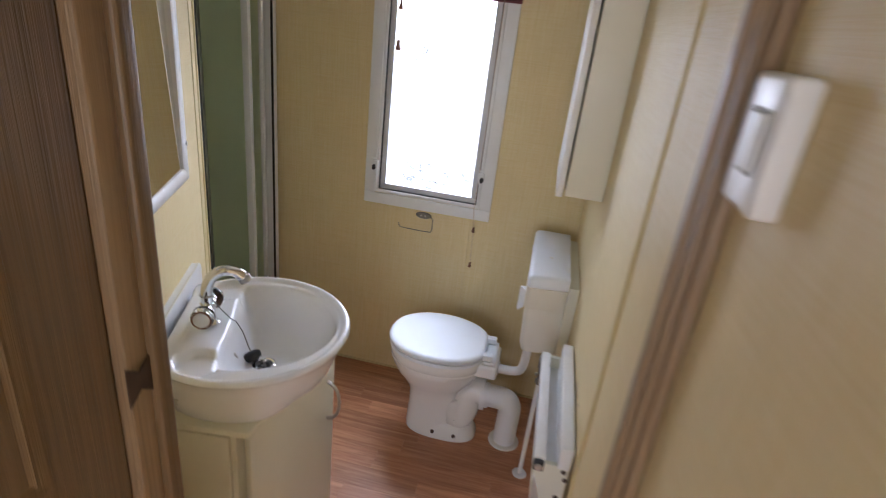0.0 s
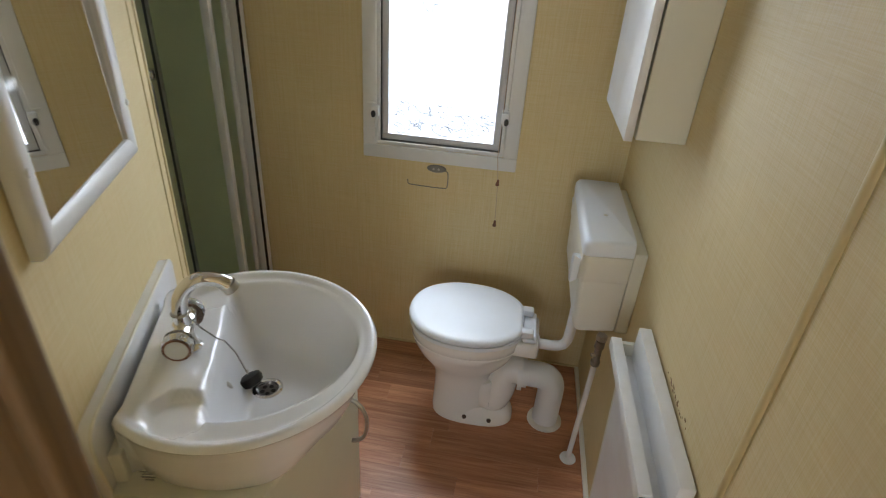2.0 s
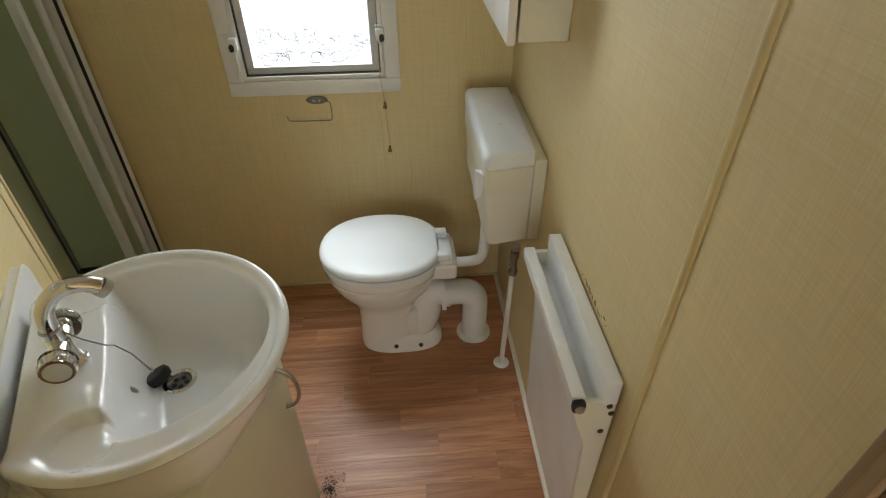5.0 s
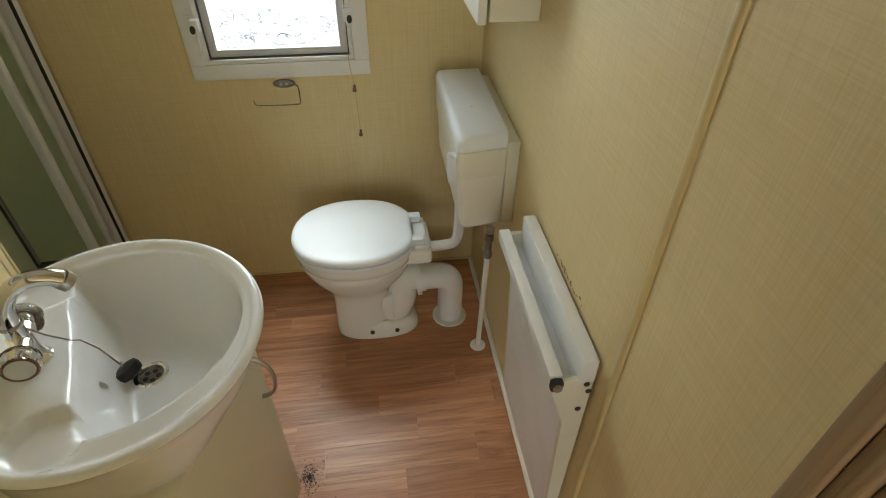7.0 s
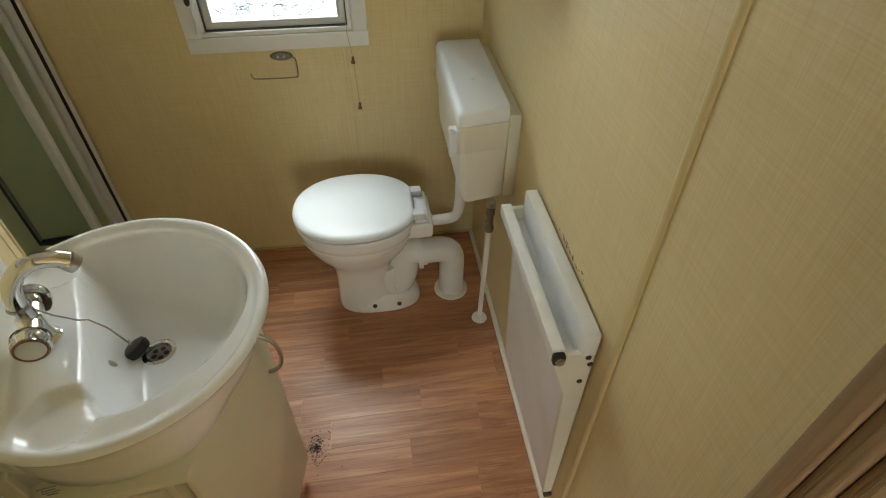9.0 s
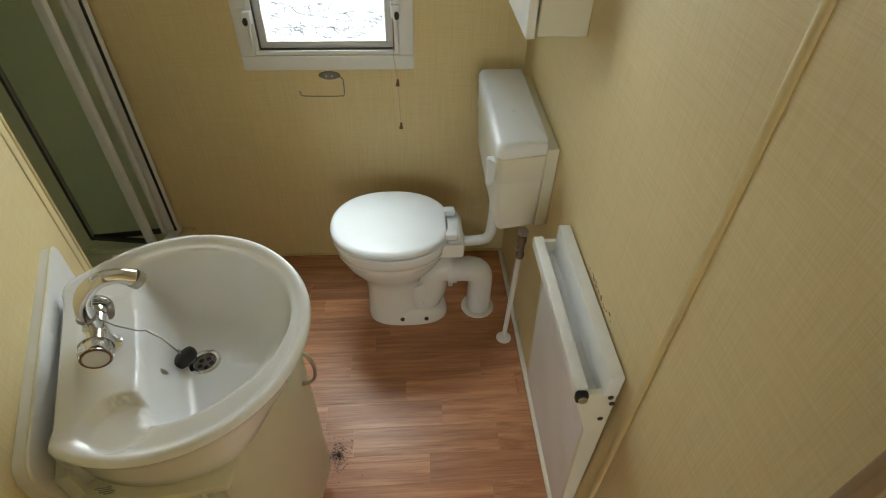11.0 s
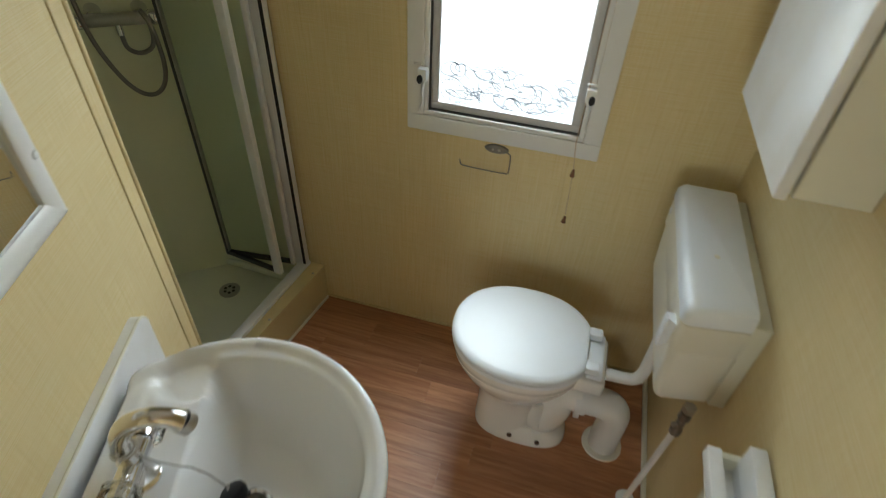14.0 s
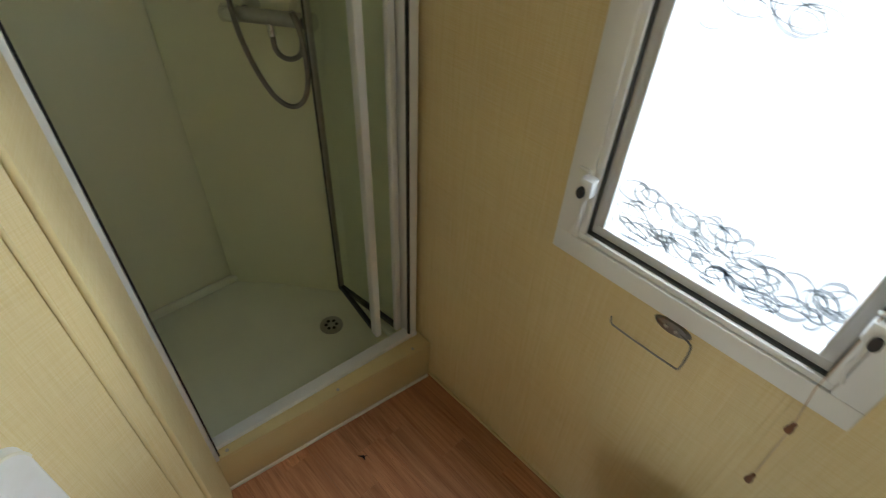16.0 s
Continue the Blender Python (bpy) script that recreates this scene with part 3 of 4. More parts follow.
part("lever", bm, SEATWHITE, cistern, "white flush lever")
part("button", lathe([(0.001, 0.004), (0.009, 0.003), (0.010, 0.0)], pose(0.362, 2.235, 0.735, 0, -90, 0), 14), SEATWHITE, cistern)
part("lid_mark", lathe([(0.001, 0.001), (0.006, 0.0008), (0.007, 0.0)], pose(0.44, 1.98, 0.801), 12), CREAM, cistern)
solid("cistern_board", box(RIGHT - 0.034, RIGHT - 0.0005, 1.885, 2.325, 0.600, 0.856, 0.002, 1), CREAMBOARD, "cream backing board behind the cistern", "board")
flush = thing("flush_pipe", "bent white flush pipe from cistern to toilet", "pipe", at=pose(-0.025, 0, 0) @ Matrix.Diagonal((1, 1, 1.085, 1)))
part("bend", tube([(0.42, TY - 0.01, 0.55), (0.42, TY - 0.01, 0.42), (0.415, TY - 0.01, 0.345), (0.385, TY, 0.322), (0.30, TY, 0.322)], 0.017, 18, None, 2), PVC, flush)
part("cone", tube([(0.308, TY, 0.322), (0.325, TY, 0.322)], 0.026, 18), PVC, flush)
supply = thing("supply_pipe", "thin white water pipe with grey valve beside the toilet", "pipe")
part("pipe", tube([(0.452, 1.943, 0.0), (0.446, 1.880, 0.49)], 0.0085, 12), PVC, supply)
part("floor_collar", lathe([(0.028, 0.0), (0.027, 0.004), (0.018, 0.007), (0.009, 0.008)], pose(0.452, 1.943, 0), 20), PVC, supply)
part("valve", tube([(0.446, 1.880, 0.480), (0.446, 1.879, 0.494), (0.446, 1.878, 0.498), (0.445, 1.874, 0.545), (0.445, 1.874, 0.549), (0.445, 1.872, 0.574)], [0.013, 0.014, 0.010, 0.010, 0.014, 0.013], 12), WIRE, supply, "dull grey valve")
part("nut", lathe([(0.015, 0.0), (0.015, 0.016)], pose(0.445, 1.872, 0.578), 6), DULLMETAL, supply)
part("spindle", tube([(0.446, 1.876, 0.522), (0.428, 1.868, 0.522)], 0.006, 10), DULLMETAL, supply)


# ---- panel heater ----
heater = thing("panel_heater", "white enamelled wall heater with an open top tray", "heater", at=pose(-0.022, 0, 0.082))
HY0, HY1 = 1.246, 1.698
panel = [(0.488, 0.50), (0.53 - 0.001, 0.50), (0.53 - 0.001, 0.03), (0.506, 0.03)]
part("foot_bracket", box(0.508, 0.53 - 0.001, HY0 - 0.006, HY0 + 0.014, 0.016, 0.030, 0.002, 1), BRONZE, heater, "dark wall bracket")
part("lower_body", loft([[(x, HY0 + 0.014, z) for x, z in panel], [(x, HY1 - 0.014, z) for x, z in panel]]), WHITEPAINT, heater, "smooth white front panel")
part("back_rail", box(0.500, 0.53 - 0.001, HY0, HY1 - 0.012, 0.628, 0.688, 0.003), WHITEPAINT, heater)
part("back_plate", box(0.502, 0.53 - 0.002, HY0 + 0.012, HY1 - 0.014, 0.495, 0.632), WHITEPAINT, heater)
part("tray", box(0.458, 0.5025, HY0 + 0.014, HY1 - 0.014, 0.594, 0.600), WHITEPAINT, heater)
part("front_rail", box(0.446, 0.472, HY0 + 0.012, HY1, 0.612, 0.642, 0.003), WHITEPAINT, heater)
slope = [(0.452, 0.614), (0.458, 0.614), (0.496, 0.500), (0.490, 0.500)]
part("sloping_panel", loft([[(x, HY0 + 0.014, z) for x, z in slope], [(x, HY1 - 0.014, z) for x, z in slope]]), WHITEPAINT, heater)
side = [(0.450, 0.630), (0.473, 0.634), (0.505, 0.634), (0.53 - 0.002, 0.630), (0.53 - 0.002, 0.03), (0.506, 0.03), (0.487, 0.50), (0.450, 0.610)]
for name, y in (("end_plate", HY0 + 0.002), ("end_plate", HY1 - 0.014)):
    part(name, loft([[(x, y, z) for x, z in side], [(x, y + 0.012, z) for x, z in side]]), CREAMBOARD, heater, "cream end plate")
part("rail_cap", box(0.4465, 0.4715, HY0 - 0.004, HY0 + 0.013, 0.6115, 0.6375, 0.006, 3), BLACK, heater, "dark end cap")
part("cap_bolt", lathe([(0.001, 0.004), (0.008, 0.0035), (0.0095, 0.0)], pose(0.459, HY0 - 0.004, 0.625, 90), 14), DULLMETAL, heater)
for x, z in ((0.516, 0.622), (0.512, 0.545), (0.523, 0.60)):
    part("screw", lathe([(0.001, 0.003), (0.0055, 0.002), (0.006, 0.0)], pose(x, HY0 + 0.0015, z, 90), 12), BRONZE, heater)


# ---- basin unit on the slanted wall ----
board = [(0.172, 0.40), (0.166, 0.742)] + [(0.196 - 0.03 * math.cos(a), 0.742 + 0.03 * math.sin(a)) for a in np.linspace(0.2, 1.5, 6)] + [(0.690 + 0.032 * math.sin(a), 0.736 + 0.032 * math.cos(a)) for a in np.linspace(0.05, 1.5, 6)] + [(0.723, 0.70), (0.719, 0.672), (0.702, 0.59), (0.686, 0.40)]
def shrunk(points, by):
    cx = 0.45
    return [(x - by * math.copysign(min(1, abs(x - cx) / 0.2), x - cx), z - by * (1 if z > 0.70 else 0)) for x, z in points]


bm = loft([[(x, 0.0005, z) for x, z in board], [(x, 0.0195, z) for x, z in board], [(x, 0.021, z) for x, z in shrunk(board, 0.0015)]])
splash = thing("splashback", "white splashback board with clipped corners behind the basin", "splashback", at=SLANT @ pose(0.005, 0, 0.11) @ Matrix.Diagonal((0.92, 1, 1, 1)))
part("board", bm, WHITEPAINT, splash, smooth=30)
part("edge_strip", tube([(x, 0.0185, z) for x, z in shrunk(board, 0.0005)[1:-1]], 0.0028, 8), CREAM, splash, "grubby cream sealant edge")

vanity = thing("vanity_cabinet", "cream basin cabinet with an angled door and bow handle", "cabinet", at=UNIT @ Matrix.Diagonal((1, 1, 1.148, 1)))
foot = [(0.34, 0.032), (0.728, 0.032), (0.780, 0.228), (0.446, 0.404), (0.39, 0.404), (0.34, 0.34)]
def slab(a, b, z0, z1, out, thick):
    """A board standing on the line a-b, thick metres out of it."""
    d = Vector((b[0] - a[0], b[1] - a[1], 0)).normalized()
    n = Vector((d.y, -d.x, 0)) * (1 if out > 0 else -1)
    p = [(a[0], a[1]), (b[0], b[1]), (b[0] + n.x * thick, b[1] + n.y * thick), (a[0] + n.x * thick, a[1] + n.y * thick)]
    return prism(p, z0, z1, 0.003)



for a, c in zip(foot, foot[1:] + foot[:1]):
    part("carcass_board", slab(a, c, 0.0, 0.632, -1, 0.014), CREAMBOARD, vanity)
part("base_board", prism([(0.36, 0.05), (0.67, 0.05), (0.68, 0.18), (0.44, 0.38), (0.40, 0.38), (0.36, 0.31)], 0.04, 0.056), CREAMBOARD, vanity)
part("back_filler", box(0.336, 0.725, 0.0295, 0.050, 0.0, 0.700, 0.002, 1), CREAMBOARD, vanity, "cream filler between cabinet and splashback")
vdoor = part("door", slab((0.783, 0.2455), (0.4496, 0.4200), 0.05, 0.626, 1, 0.018), CREAMBOARD, vanity, "cream angled door")
part("side_panel", slab((0.731, 0.036), (0.781, 0.218), 0.03, 0.626, 1, 0.014), CREAMBOARD, vanity)
part("handle", tube([(0.0, -0.0, 0.048), (0, -0.014, 0.045), (0, -0.032, 0.03), (0, -0.038, 0.0), (0, -0.032, -0.03), (0, -0.014, -0.045), (0, -0.0, -0.048)], [0.005, 0.0045, 0.004, 0.004, 0.004, 0.0045, 0.005], 10, None, 2), DULLMETAL, vdoor, "curved dull metal handle", at=pose(0.489, 0.4165, 0.517, 0, 0, 152.6) @ Matrix.Diagonal((1.15, 1.1, 1.15, 1)))

BU, BV, BA, BB, RIM = 0.520, 0.222, 0.274, 0.251, 0.866
DRU, DRV = 0.503, 0.250


def outline(a):
    """The basin's rim, seen from the drain, in the direction a."""
    d = Vector((math.cos(a), math.sin(a)))
    lo, hi = 0.0, 0.6
    for _ in range(40):
        mid = (lo + hi) / 2
        u, v = DRU + d.x * mid, DRV + d.y * mid
        if ((u - BU) / BA) ** 2 + ((v - BV) / BB) ** 2 < 1 and v > 0.044:
            lo = mid
        else:
            hi = mid
    return lo, d


def smooth01(x):
    x = max(0.0, min(1.0, x))
    return x * x * (3 - 2 * x)


def basin_height(u, v):
    lip = 1 - math.sqrt(((u - BU) / (BA - 0.018)) ** 2 + ((v - BV) / (BB - 0.018)) ** 2)
    z = RIM - 0.009 * smooth01(lip / 0.05 + 0.3) - 0.004 * smooth01((v - 0.072) / 0.014)
    inner = 1 - math.sqrt(((u - 0.508) / 0.220) ** 2 + ((v - 0.220) / 0.224) ** 2)
    a, c = (v - 0.166) / 0.062, inner / 0.42
    x = max(0.0, min(1.0, 0.5 * (a + c - math.sqrt((a - c) ** 2 + 0.02))))
    bowl = 0.118 * (1 - (1 - x) ** 2.2) * smooth01(x / 0.12) + 0.016 * max(0.0, 1 - math.hypot(u - DRU, v - DRV) / 0.15)
    dish = max(0.014 * smooth01((0.056 - math.hypot(u - 0.512 - s * 0.182, v - 0.136)) / 0.010) for s in (-1, 1))
    return z - max(bowl, dish)


basin = thing("wash_basin", "white ceramic wash basin with soap hollow and chrome tap", "basin", at=UNIT)
NA, NR = 128, 44
bm = bmesh.new()
rings = []
for j in range(NR + 1):
    s = (j / NR)
    ring = []
    for i in range(NA):
        ext, d = outline(2 * math.pi * i / NA)
        rad = 0.022 + (ext - 0.022) * s
        u, v = DRU + d.x * rad, DRV + d.y * rad
        z = basin_height(u, v)
        if s > 0.96:
            z -= 0.009 * ((s - 0.96) / 0.04) ** 3
        ring.append(bm.verts.new((u, v, z)))
    rings.append(ring)
under = []
for f, dz, front in ((0.992, -0.016, 0.0), (0.975, -0.024, 0.005), (0.962, -0.042, 0.03), (0.945, -0.085, 0.09), (0.925, -0.120, 0.13), (0.905, -0.128, 0.14), (0.78, -0.135, 0.1), (0.62, -0.15, 0.0), (0.3, -0.17, 0.0)):
    ring = []
    for i in range(NA):
        ext, d = outline(2 * math.pi * i / NA)
        f2 = f - front * smooth01((d.y - 0.05) / 0.5)
        back = 1.0 if DRV + d.y * ext < 0.050 else f2
        ring.append(bm.verts.new((DRU + d.x * ext * back, DRV + d.y * ext * back, RIM + dz)))
    under.append(ring)
rings += under
for a, b in zip(rings, rings[1:]):
    for i in range(NA):
        bm.faces.new((a[i], a[(i + 1) % NA], b[(i + 1) % NA], b[i]))
part("bowl", bm, CERAMIC, basin, smooth=70)


part("ledge", prism([(0.70, 0.030), (0.748, 0.030), (0.806, 0.258), (0.66, 0.335), (0.70, 0.29)], 0.632, 0.646, 0.002), CREAMBOARD, vanity, "cream ledge board under the basin")
DZ = basin_height(DRU, DRV)
drain_m = pose(DRU, DRV, DZ + 0.0045)
part("waste", lathe([(0.031, -0.006), (0.031, 0.0), (0.027, 0.002), (0.0225, 0.0005), (0.0205, -0.004), (0.0205, -0.02)], drain_m, 28), CHROME, basin, "chrome waste ring")
part("waste_plate", lathe([(0.001, -0.005), (0.0203, -0.006), (0.0203, -0.012)], drain_m, 20), WIRE, basin)
bm = bmesh.new()
for k in range(5):
    a = k * 2 * math.pi / 5
    lathe([(0.0050, -0.0046), (0.0050, -0.007)], pose(DRU + 0.0115 * math.cos(a), DRV + 0.0115 * math.sin(a), DZ + 0.0045), 10, bm)
part("waste_holes", bm, BLACK, basin)
part("overflow", lathe([(0.001, 0.0015), (0.008, 0.001), (0.010, 0.0)], pose(0.545, 0.186, basin_height(0.545, 0.186) + 0.0008, -55) @ Matrix.Diagonal((0.7, 1.3, 1, 1)), 16), DULLMETAL, basin, "oval overflow hole")
plug = part("plug", lathe([(0.001, 0.012), (0.011, 0.0115), (0.020, 0.008), (0.022, 0.002), (0.020, -0.007), (0.013, -0.011), (0.002, -0.012)], pose(0.492, 0.218, basin_height(0.490, 0.218) + 0.015) @ pose(0, 0, 0, 25, -20, 0) @ Matrix.Diagonal((1.14, 1.14, 1.14, 1)), 24), BLACK, basin, "black rubber plug")

tap = thing("basin_tap", "chrome mixer tap with clear-capped knobs on the basin", "tap", at=UNIT @ pose(0.517, 0.121, RIM - 0.012))
part("base", lathe([(0.026, 0.0), (0.026, 0.004), (0.020, 0.010), (0.018, 0.03), (0.018, 0.055)], n=24), CHROME, tap)
part("cross_body", tube([(-0.034, 0, 0.043), (0.034, 0, 0.043)], 0.017, 20), CHROME, tap)
part("spout", tube([(0, 0.002, 0.04), (0, -0.002, 0.085), (0.0, 0.008, 0.122), (-0.003, 0.036, 0.146), (-0.008, 0.068, 0.141), (-0.010, 0.086, 0.126)], [0.0155, 0.0145, 0.0135, 0.013, 0.0135, 0.0155], 18, None, 3), CHROME, tap)
part("nozzle", tube([(-0.010, 0.085, 0.127), (-0.0115, 0.092, 0.115)], [0.016, 0.0155], 18), DULLMETAL, tap)
for s in (-1, 1):
    k = part("knob", lathe([(0.014, 0.032), (0.022, 0.036), (0.0268, 0.042), (0.0245, 0.047), (0.027, 0.052), (0.0265, 0.062), (0.0245, 0.066)], pose(0, 0, 0.043, 0, 90 * s, 0), 20), ACRYLIC, tap, "clear acrylic tap knob")
    part("cap", lathe([(0.001, 0.0685), (0.0185, 0.0685), (0.0198, 0.067)], pose(0, 0, 0.043, 0, 90 * s, 0), 28), BRUSHED, k, "silver knob cap")
    part("cap_ring", lathe([(0.0192, 0.0665), (0.0198, 0.0685), (0.0222, 0.0685), (0.0232, 0.0665)], pose(0, 0, 0.043, 0, 90 * s, 0), 28), WALNUT, k, "dark brown ring round the cap")
    part("core", lathe([(0.013, 0.02), (0.013, 0.058)], pose(0, 0, 0.043, 0, 90 * s, 0), 12), CHROME, k)
part("chain_collar", tube([(0.0165 * math.cos(a), 0.0165 * math.sin(a), 0.078) for a in np.linspace(0, 6.1, 16)], 0.0017, 6), DULLMETAL, tap, "chain looped round the spout")

chain = thing("plug_chain", "thin ball chain from the tap to the plug", "chain")
PT = Vector((0.487, 0.212, basin_height(0.490, 0.218) + 0.030))       # top of the plug
ends = [UNIT @ Vector(p) for p in ((0.520, 0.134, RIM + 0.058), (0.515, 0.150, RIM + 0.028), (0.505, 0.172, RIM - 0.006), (0.502, 0.183, RIM - 0.014), (0.495, 0.198, RIM - 0.050), PT)]
bm = bmesh.new()
for a, b in zip(ends, ends[1:]):
    n = max(2, int((b - a).length / 0.0034))
    for k in range(n):
        bmesh.ops.create_icosphere(bm, subdivisions=1, radius=0.0019, matrix=Matrix.Translation(a.lerp(b, k / n)))
part("beads", bm, WIRE, chain)
part("ring", tube([UNIT @ (PT + Vector((0.005 * math.cos(a), 0.001, 0.003 + 0.005 * math.sin(a)))) for a in np.linspace(0, 6.2, 12)], 0.0008, 6), DULLMETAL, chain)

mark = thing("basin_sticker", "small grey printed sticker on the basin side", "sticker", at=UNIT @ pose(0.752, 0.105, 0.800, 0, 0, 78))
for k, w in enumerate((0.024, 0.018, 0.022, 0.014)):
    part("print_line", box(-w / 2, w / 2, -0.0205, -0.020, 0.008 - 0.006 * k, 0.0115 - 0.006 * k), GREYINK, mark)


# ---- mirror ----
mirror = thing("wall_mirror", "rectangular mirror in a rounded white plastic frame", "mirror", at=SLANT)
MU0, MU1, MZ0, MZ1, MW = 0.212, 0.622, 1.143, 1.82, 0.038
def frame_bar(p, q, inward):
    """A rounded bar from p to q in the wall's plane, mitred at both ends."""
    prof = [(0.0, 0.002), (0.0, 0.016), (0.003, 0.021), (0.010, 0.025), (0.019, 0.026), (0.029, 0.0245), (0.036, 0.0225), (MW, 0.0205), (MW, 0.002)]
    d = (Vector(q) - Vector(p)).normalized()
    n = Vector(inward)
    a = [Vector(p) + n * w + d * w + Vector((0, h, 0)) for w, h in prof]
    b = [Vector(q) + n * w - d * w + Vector((0, h, 0)) for w, h in prof]
    return loft([a, b])


c00, c10, c11, c01 = (MU0, 0, MZ0), (MU1, 0, MZ0), (MU1, 0, MZ1), (MU0, 0, MZ1)
for p, q, n in ((c00, c10, (0, 0, 1)), (c10, c11, (-1, 0, 0)), (c11, c01, (0, 0, -1)), (c01, c00, (1, 0, 0))):
    part("frame_bar", frame_bar(p, q, n), PVC, mirror)
part("glass", box(-0.170, 0.170, -0.004, 0.0, -0.006, MZ1 - MZ0 - 0.08), MIRROR, mirror, "mirror glass", at=pose((MU0 + MU1) / 2, 0.0185, MZ0 + 0.036, 1.5, 0, 0.5))
for u, z in ((MU0 + 0.016, MZ0 + 0.10), (MU1 - 0.016, MZ0 + 0.115)):
    part("screw_cap", lathe([(0.001, 0.0035), (0.005, 0.003), (0.007, 0.0)], pose(u, 0.0250, z, -90), 14), PVC, mirror)


# ---- shower ----
tray = thing("shower_tray", "pale shower tray behind a raised yellow step", "shower tray", at=SHOWER)
bm = box(-1.486, -0.82, 1.699, 2.39, 0.0, 0.052)
part("base", bm, TRAYWHITE, tray)
part("upstand", box(-1.486, -1.462, 1.70, 2.388, 0.05, 0.085, 0.010, 3), TRAYWHITE, tray)
part("upstand", box(-1.47, -0.86, 1.700, 1.722, 0.05, 0.085, 0.010, 3), TRAYWHITE, tray)
part("upstand", box(-1.47, -0.86, 2.362, 2.388, 0.05, 0.085, 0.010, 3), TRAYWHITE, tray)
w = part("waste", lathe([(0.040, 0.0), (0.040, 0.003), (0.034, 0.005), (0.002, 0.004)], pose(-1.062, 2.240, 0.052), 28), DULLMETAL, tray, "round metal shower waste")
bm = bmesh.new()
for k in range(6):
    a = k * math.pi / 3
    lathe([(0.006, 0.0), (0.006, 0.0012)], pose(-1.062 + 0.018 * math.cos(a), 2.240 + 0.018 * math.sin(a), 0.0565) , 10, bm)
part("waste_holes", bm, BLACK, w)
bm = prism([(-0.834, 1.69), (-0.782, 1.69), (-0.716, 2.399), (-0.802, 2.399)], 0.0, 0.158, 0.003)
step = thing("shower_step", "yellowed cream board step in front of the shower tray", "step", at=SHOWER)
part("riser", bm, BEAD, step)
part("tread", prism([(-0.836, 1.69), (-0.779, 1.69), (-0.713, 2.399), (-0.804, 2.399)], 0.158, 0.172, 0.004), BEAD, step, "cream tread board on the step")
solid("step_strip", prism([(-0.782, 1.70), (-0.774, 1.70), (-0.708, 2.39), (-0.716, 2.39)], 0.0, 0.012, 0.003), CREAM, "small cream bead at the foot of the step", "floor trim", at=SHOWER)
for y in (1.755, 2.08, 2.34):
    tagged(part("step_screw", lathe([(0.001, 0.0025), (0.004, 0.002), (0.005, 0.0)], pose(-0.792 + 0.094 * (y - 1.7), y, 0.172), 10), DULLMETAL, at=SHOWER), "small metal screw head in the step", "screw", "screws in the shower step")

SH = 1.92
enclosure = thing("shower_enclosure", "white-framed folding glass shower door, folded open", "shower door", at=SHOWER)
part("sill_track", prism([(-0.836, 1.70), (-0.802, 1.70), (-0.766, 2.387), (-0.804, 2.387)], 0.172, 0.190, 0.004), PVC, enclosure)
part("head_track", box(-0.830, -0.784, 1.70, 2.387, SH, SH + 0.045, 0.004), PVC, enclosure)
for y0, y1, yb, xs in ((1.704, 1.730, 1.730, -0.824), (2.362, 2.387, 2.358, -0.781)):
    part("jamb", box(-0.826, -0.770, y0, y1, 0.172, SH, 0.005), PVC, enclosure)
    part("seal", box(xs, -0.772, yb, yb + 0.004, 0.190, SH), BLACK, enclosure)


def folding_panel(name, a, b, mats):
    d = Vector((b[0] - a[0], b[1] - a[1], 0))
    ang, width = math.degrees(math.atan2(d.y, d.x)), d.length
    p = thing(name, "", "", at=pose(a[0], a[1], 0, 0, 0, ang))
    p.parent = enclosure
    g = part("glass", box(0.012, width - 0.012, -0.0025, 0.0025, 0.209, SH - 0.015), GLASS, p)
    g.visible_shadow = False
    part("rail", box(0.004, width - 0.004, -0.008, 0.008, 0.194, 0.212, 0.002, 1), RUBBER, p, "grey bottom rail")
    part("rail", box(0.004, width - 0.004, -0.008, 0.008, SH - 0.02, SH - 0.002, 0.002, 1), PVC, p)
    for k, (w0, w1, mt) in enumerate(mats):
        part("stile", box(w0 if w0 >= 0 else width + w0, w1 if w1 > 0 else width + w1, -0.010, 0.010, 0.194, SH - 0.002, 0.003), mt, p)
    return p


HINGE, FOLD, FREE = (-0.806, 2.345), (-1.078, 2.304), (-0.822, 2.278)
folding_panel("door_leaf", HINGE, FOLD, ((0.0, 0.016, PVC), (-0.014, -0.002, DULLMETAL)))
folding_panel("door_leaf", FOLD, FREE, ((0.0, 0.012, RUBBER), (-0.032, -0.0005, PVC)))

mixer = thing("shower_mixer", "chrome thermostatic shower bar valve with a hose", "shower valve")
BAR = pose(-1.250, 2.322, 1.062, 0, 0, 36)       # along the cut corner of the cubicle
mixer.matrix_basis = BAR
part("bar", tube([(-0.085, 0, 0), (0.085, 0, 0)], 0.018, 20), DULLMETAL, mixer)
for x0, x1 in ((-0.125, -0.083), (0.083, 0.118)):
    part("control", tube([(x0, 0, 0), (x0 + 0.004, 0, 0), (x1 - 0.004, 0, 0), (x1, 0, 0)], [0.019, 0.022, 0.022, 0.019], 20), CHROME, mixer)
for x in (-0.06, 0.06):
    part("elbow", tube([(x, 0.0, 0.012), (x, 0.035, 0.018)], [0.013, 0.022], 16), CHROME, mixer)
part("outlet", tube([(0.0, -0.004, -0.012), (0.0, -0.004, -0.042)], 0.010, 14), CHROME, mixer)


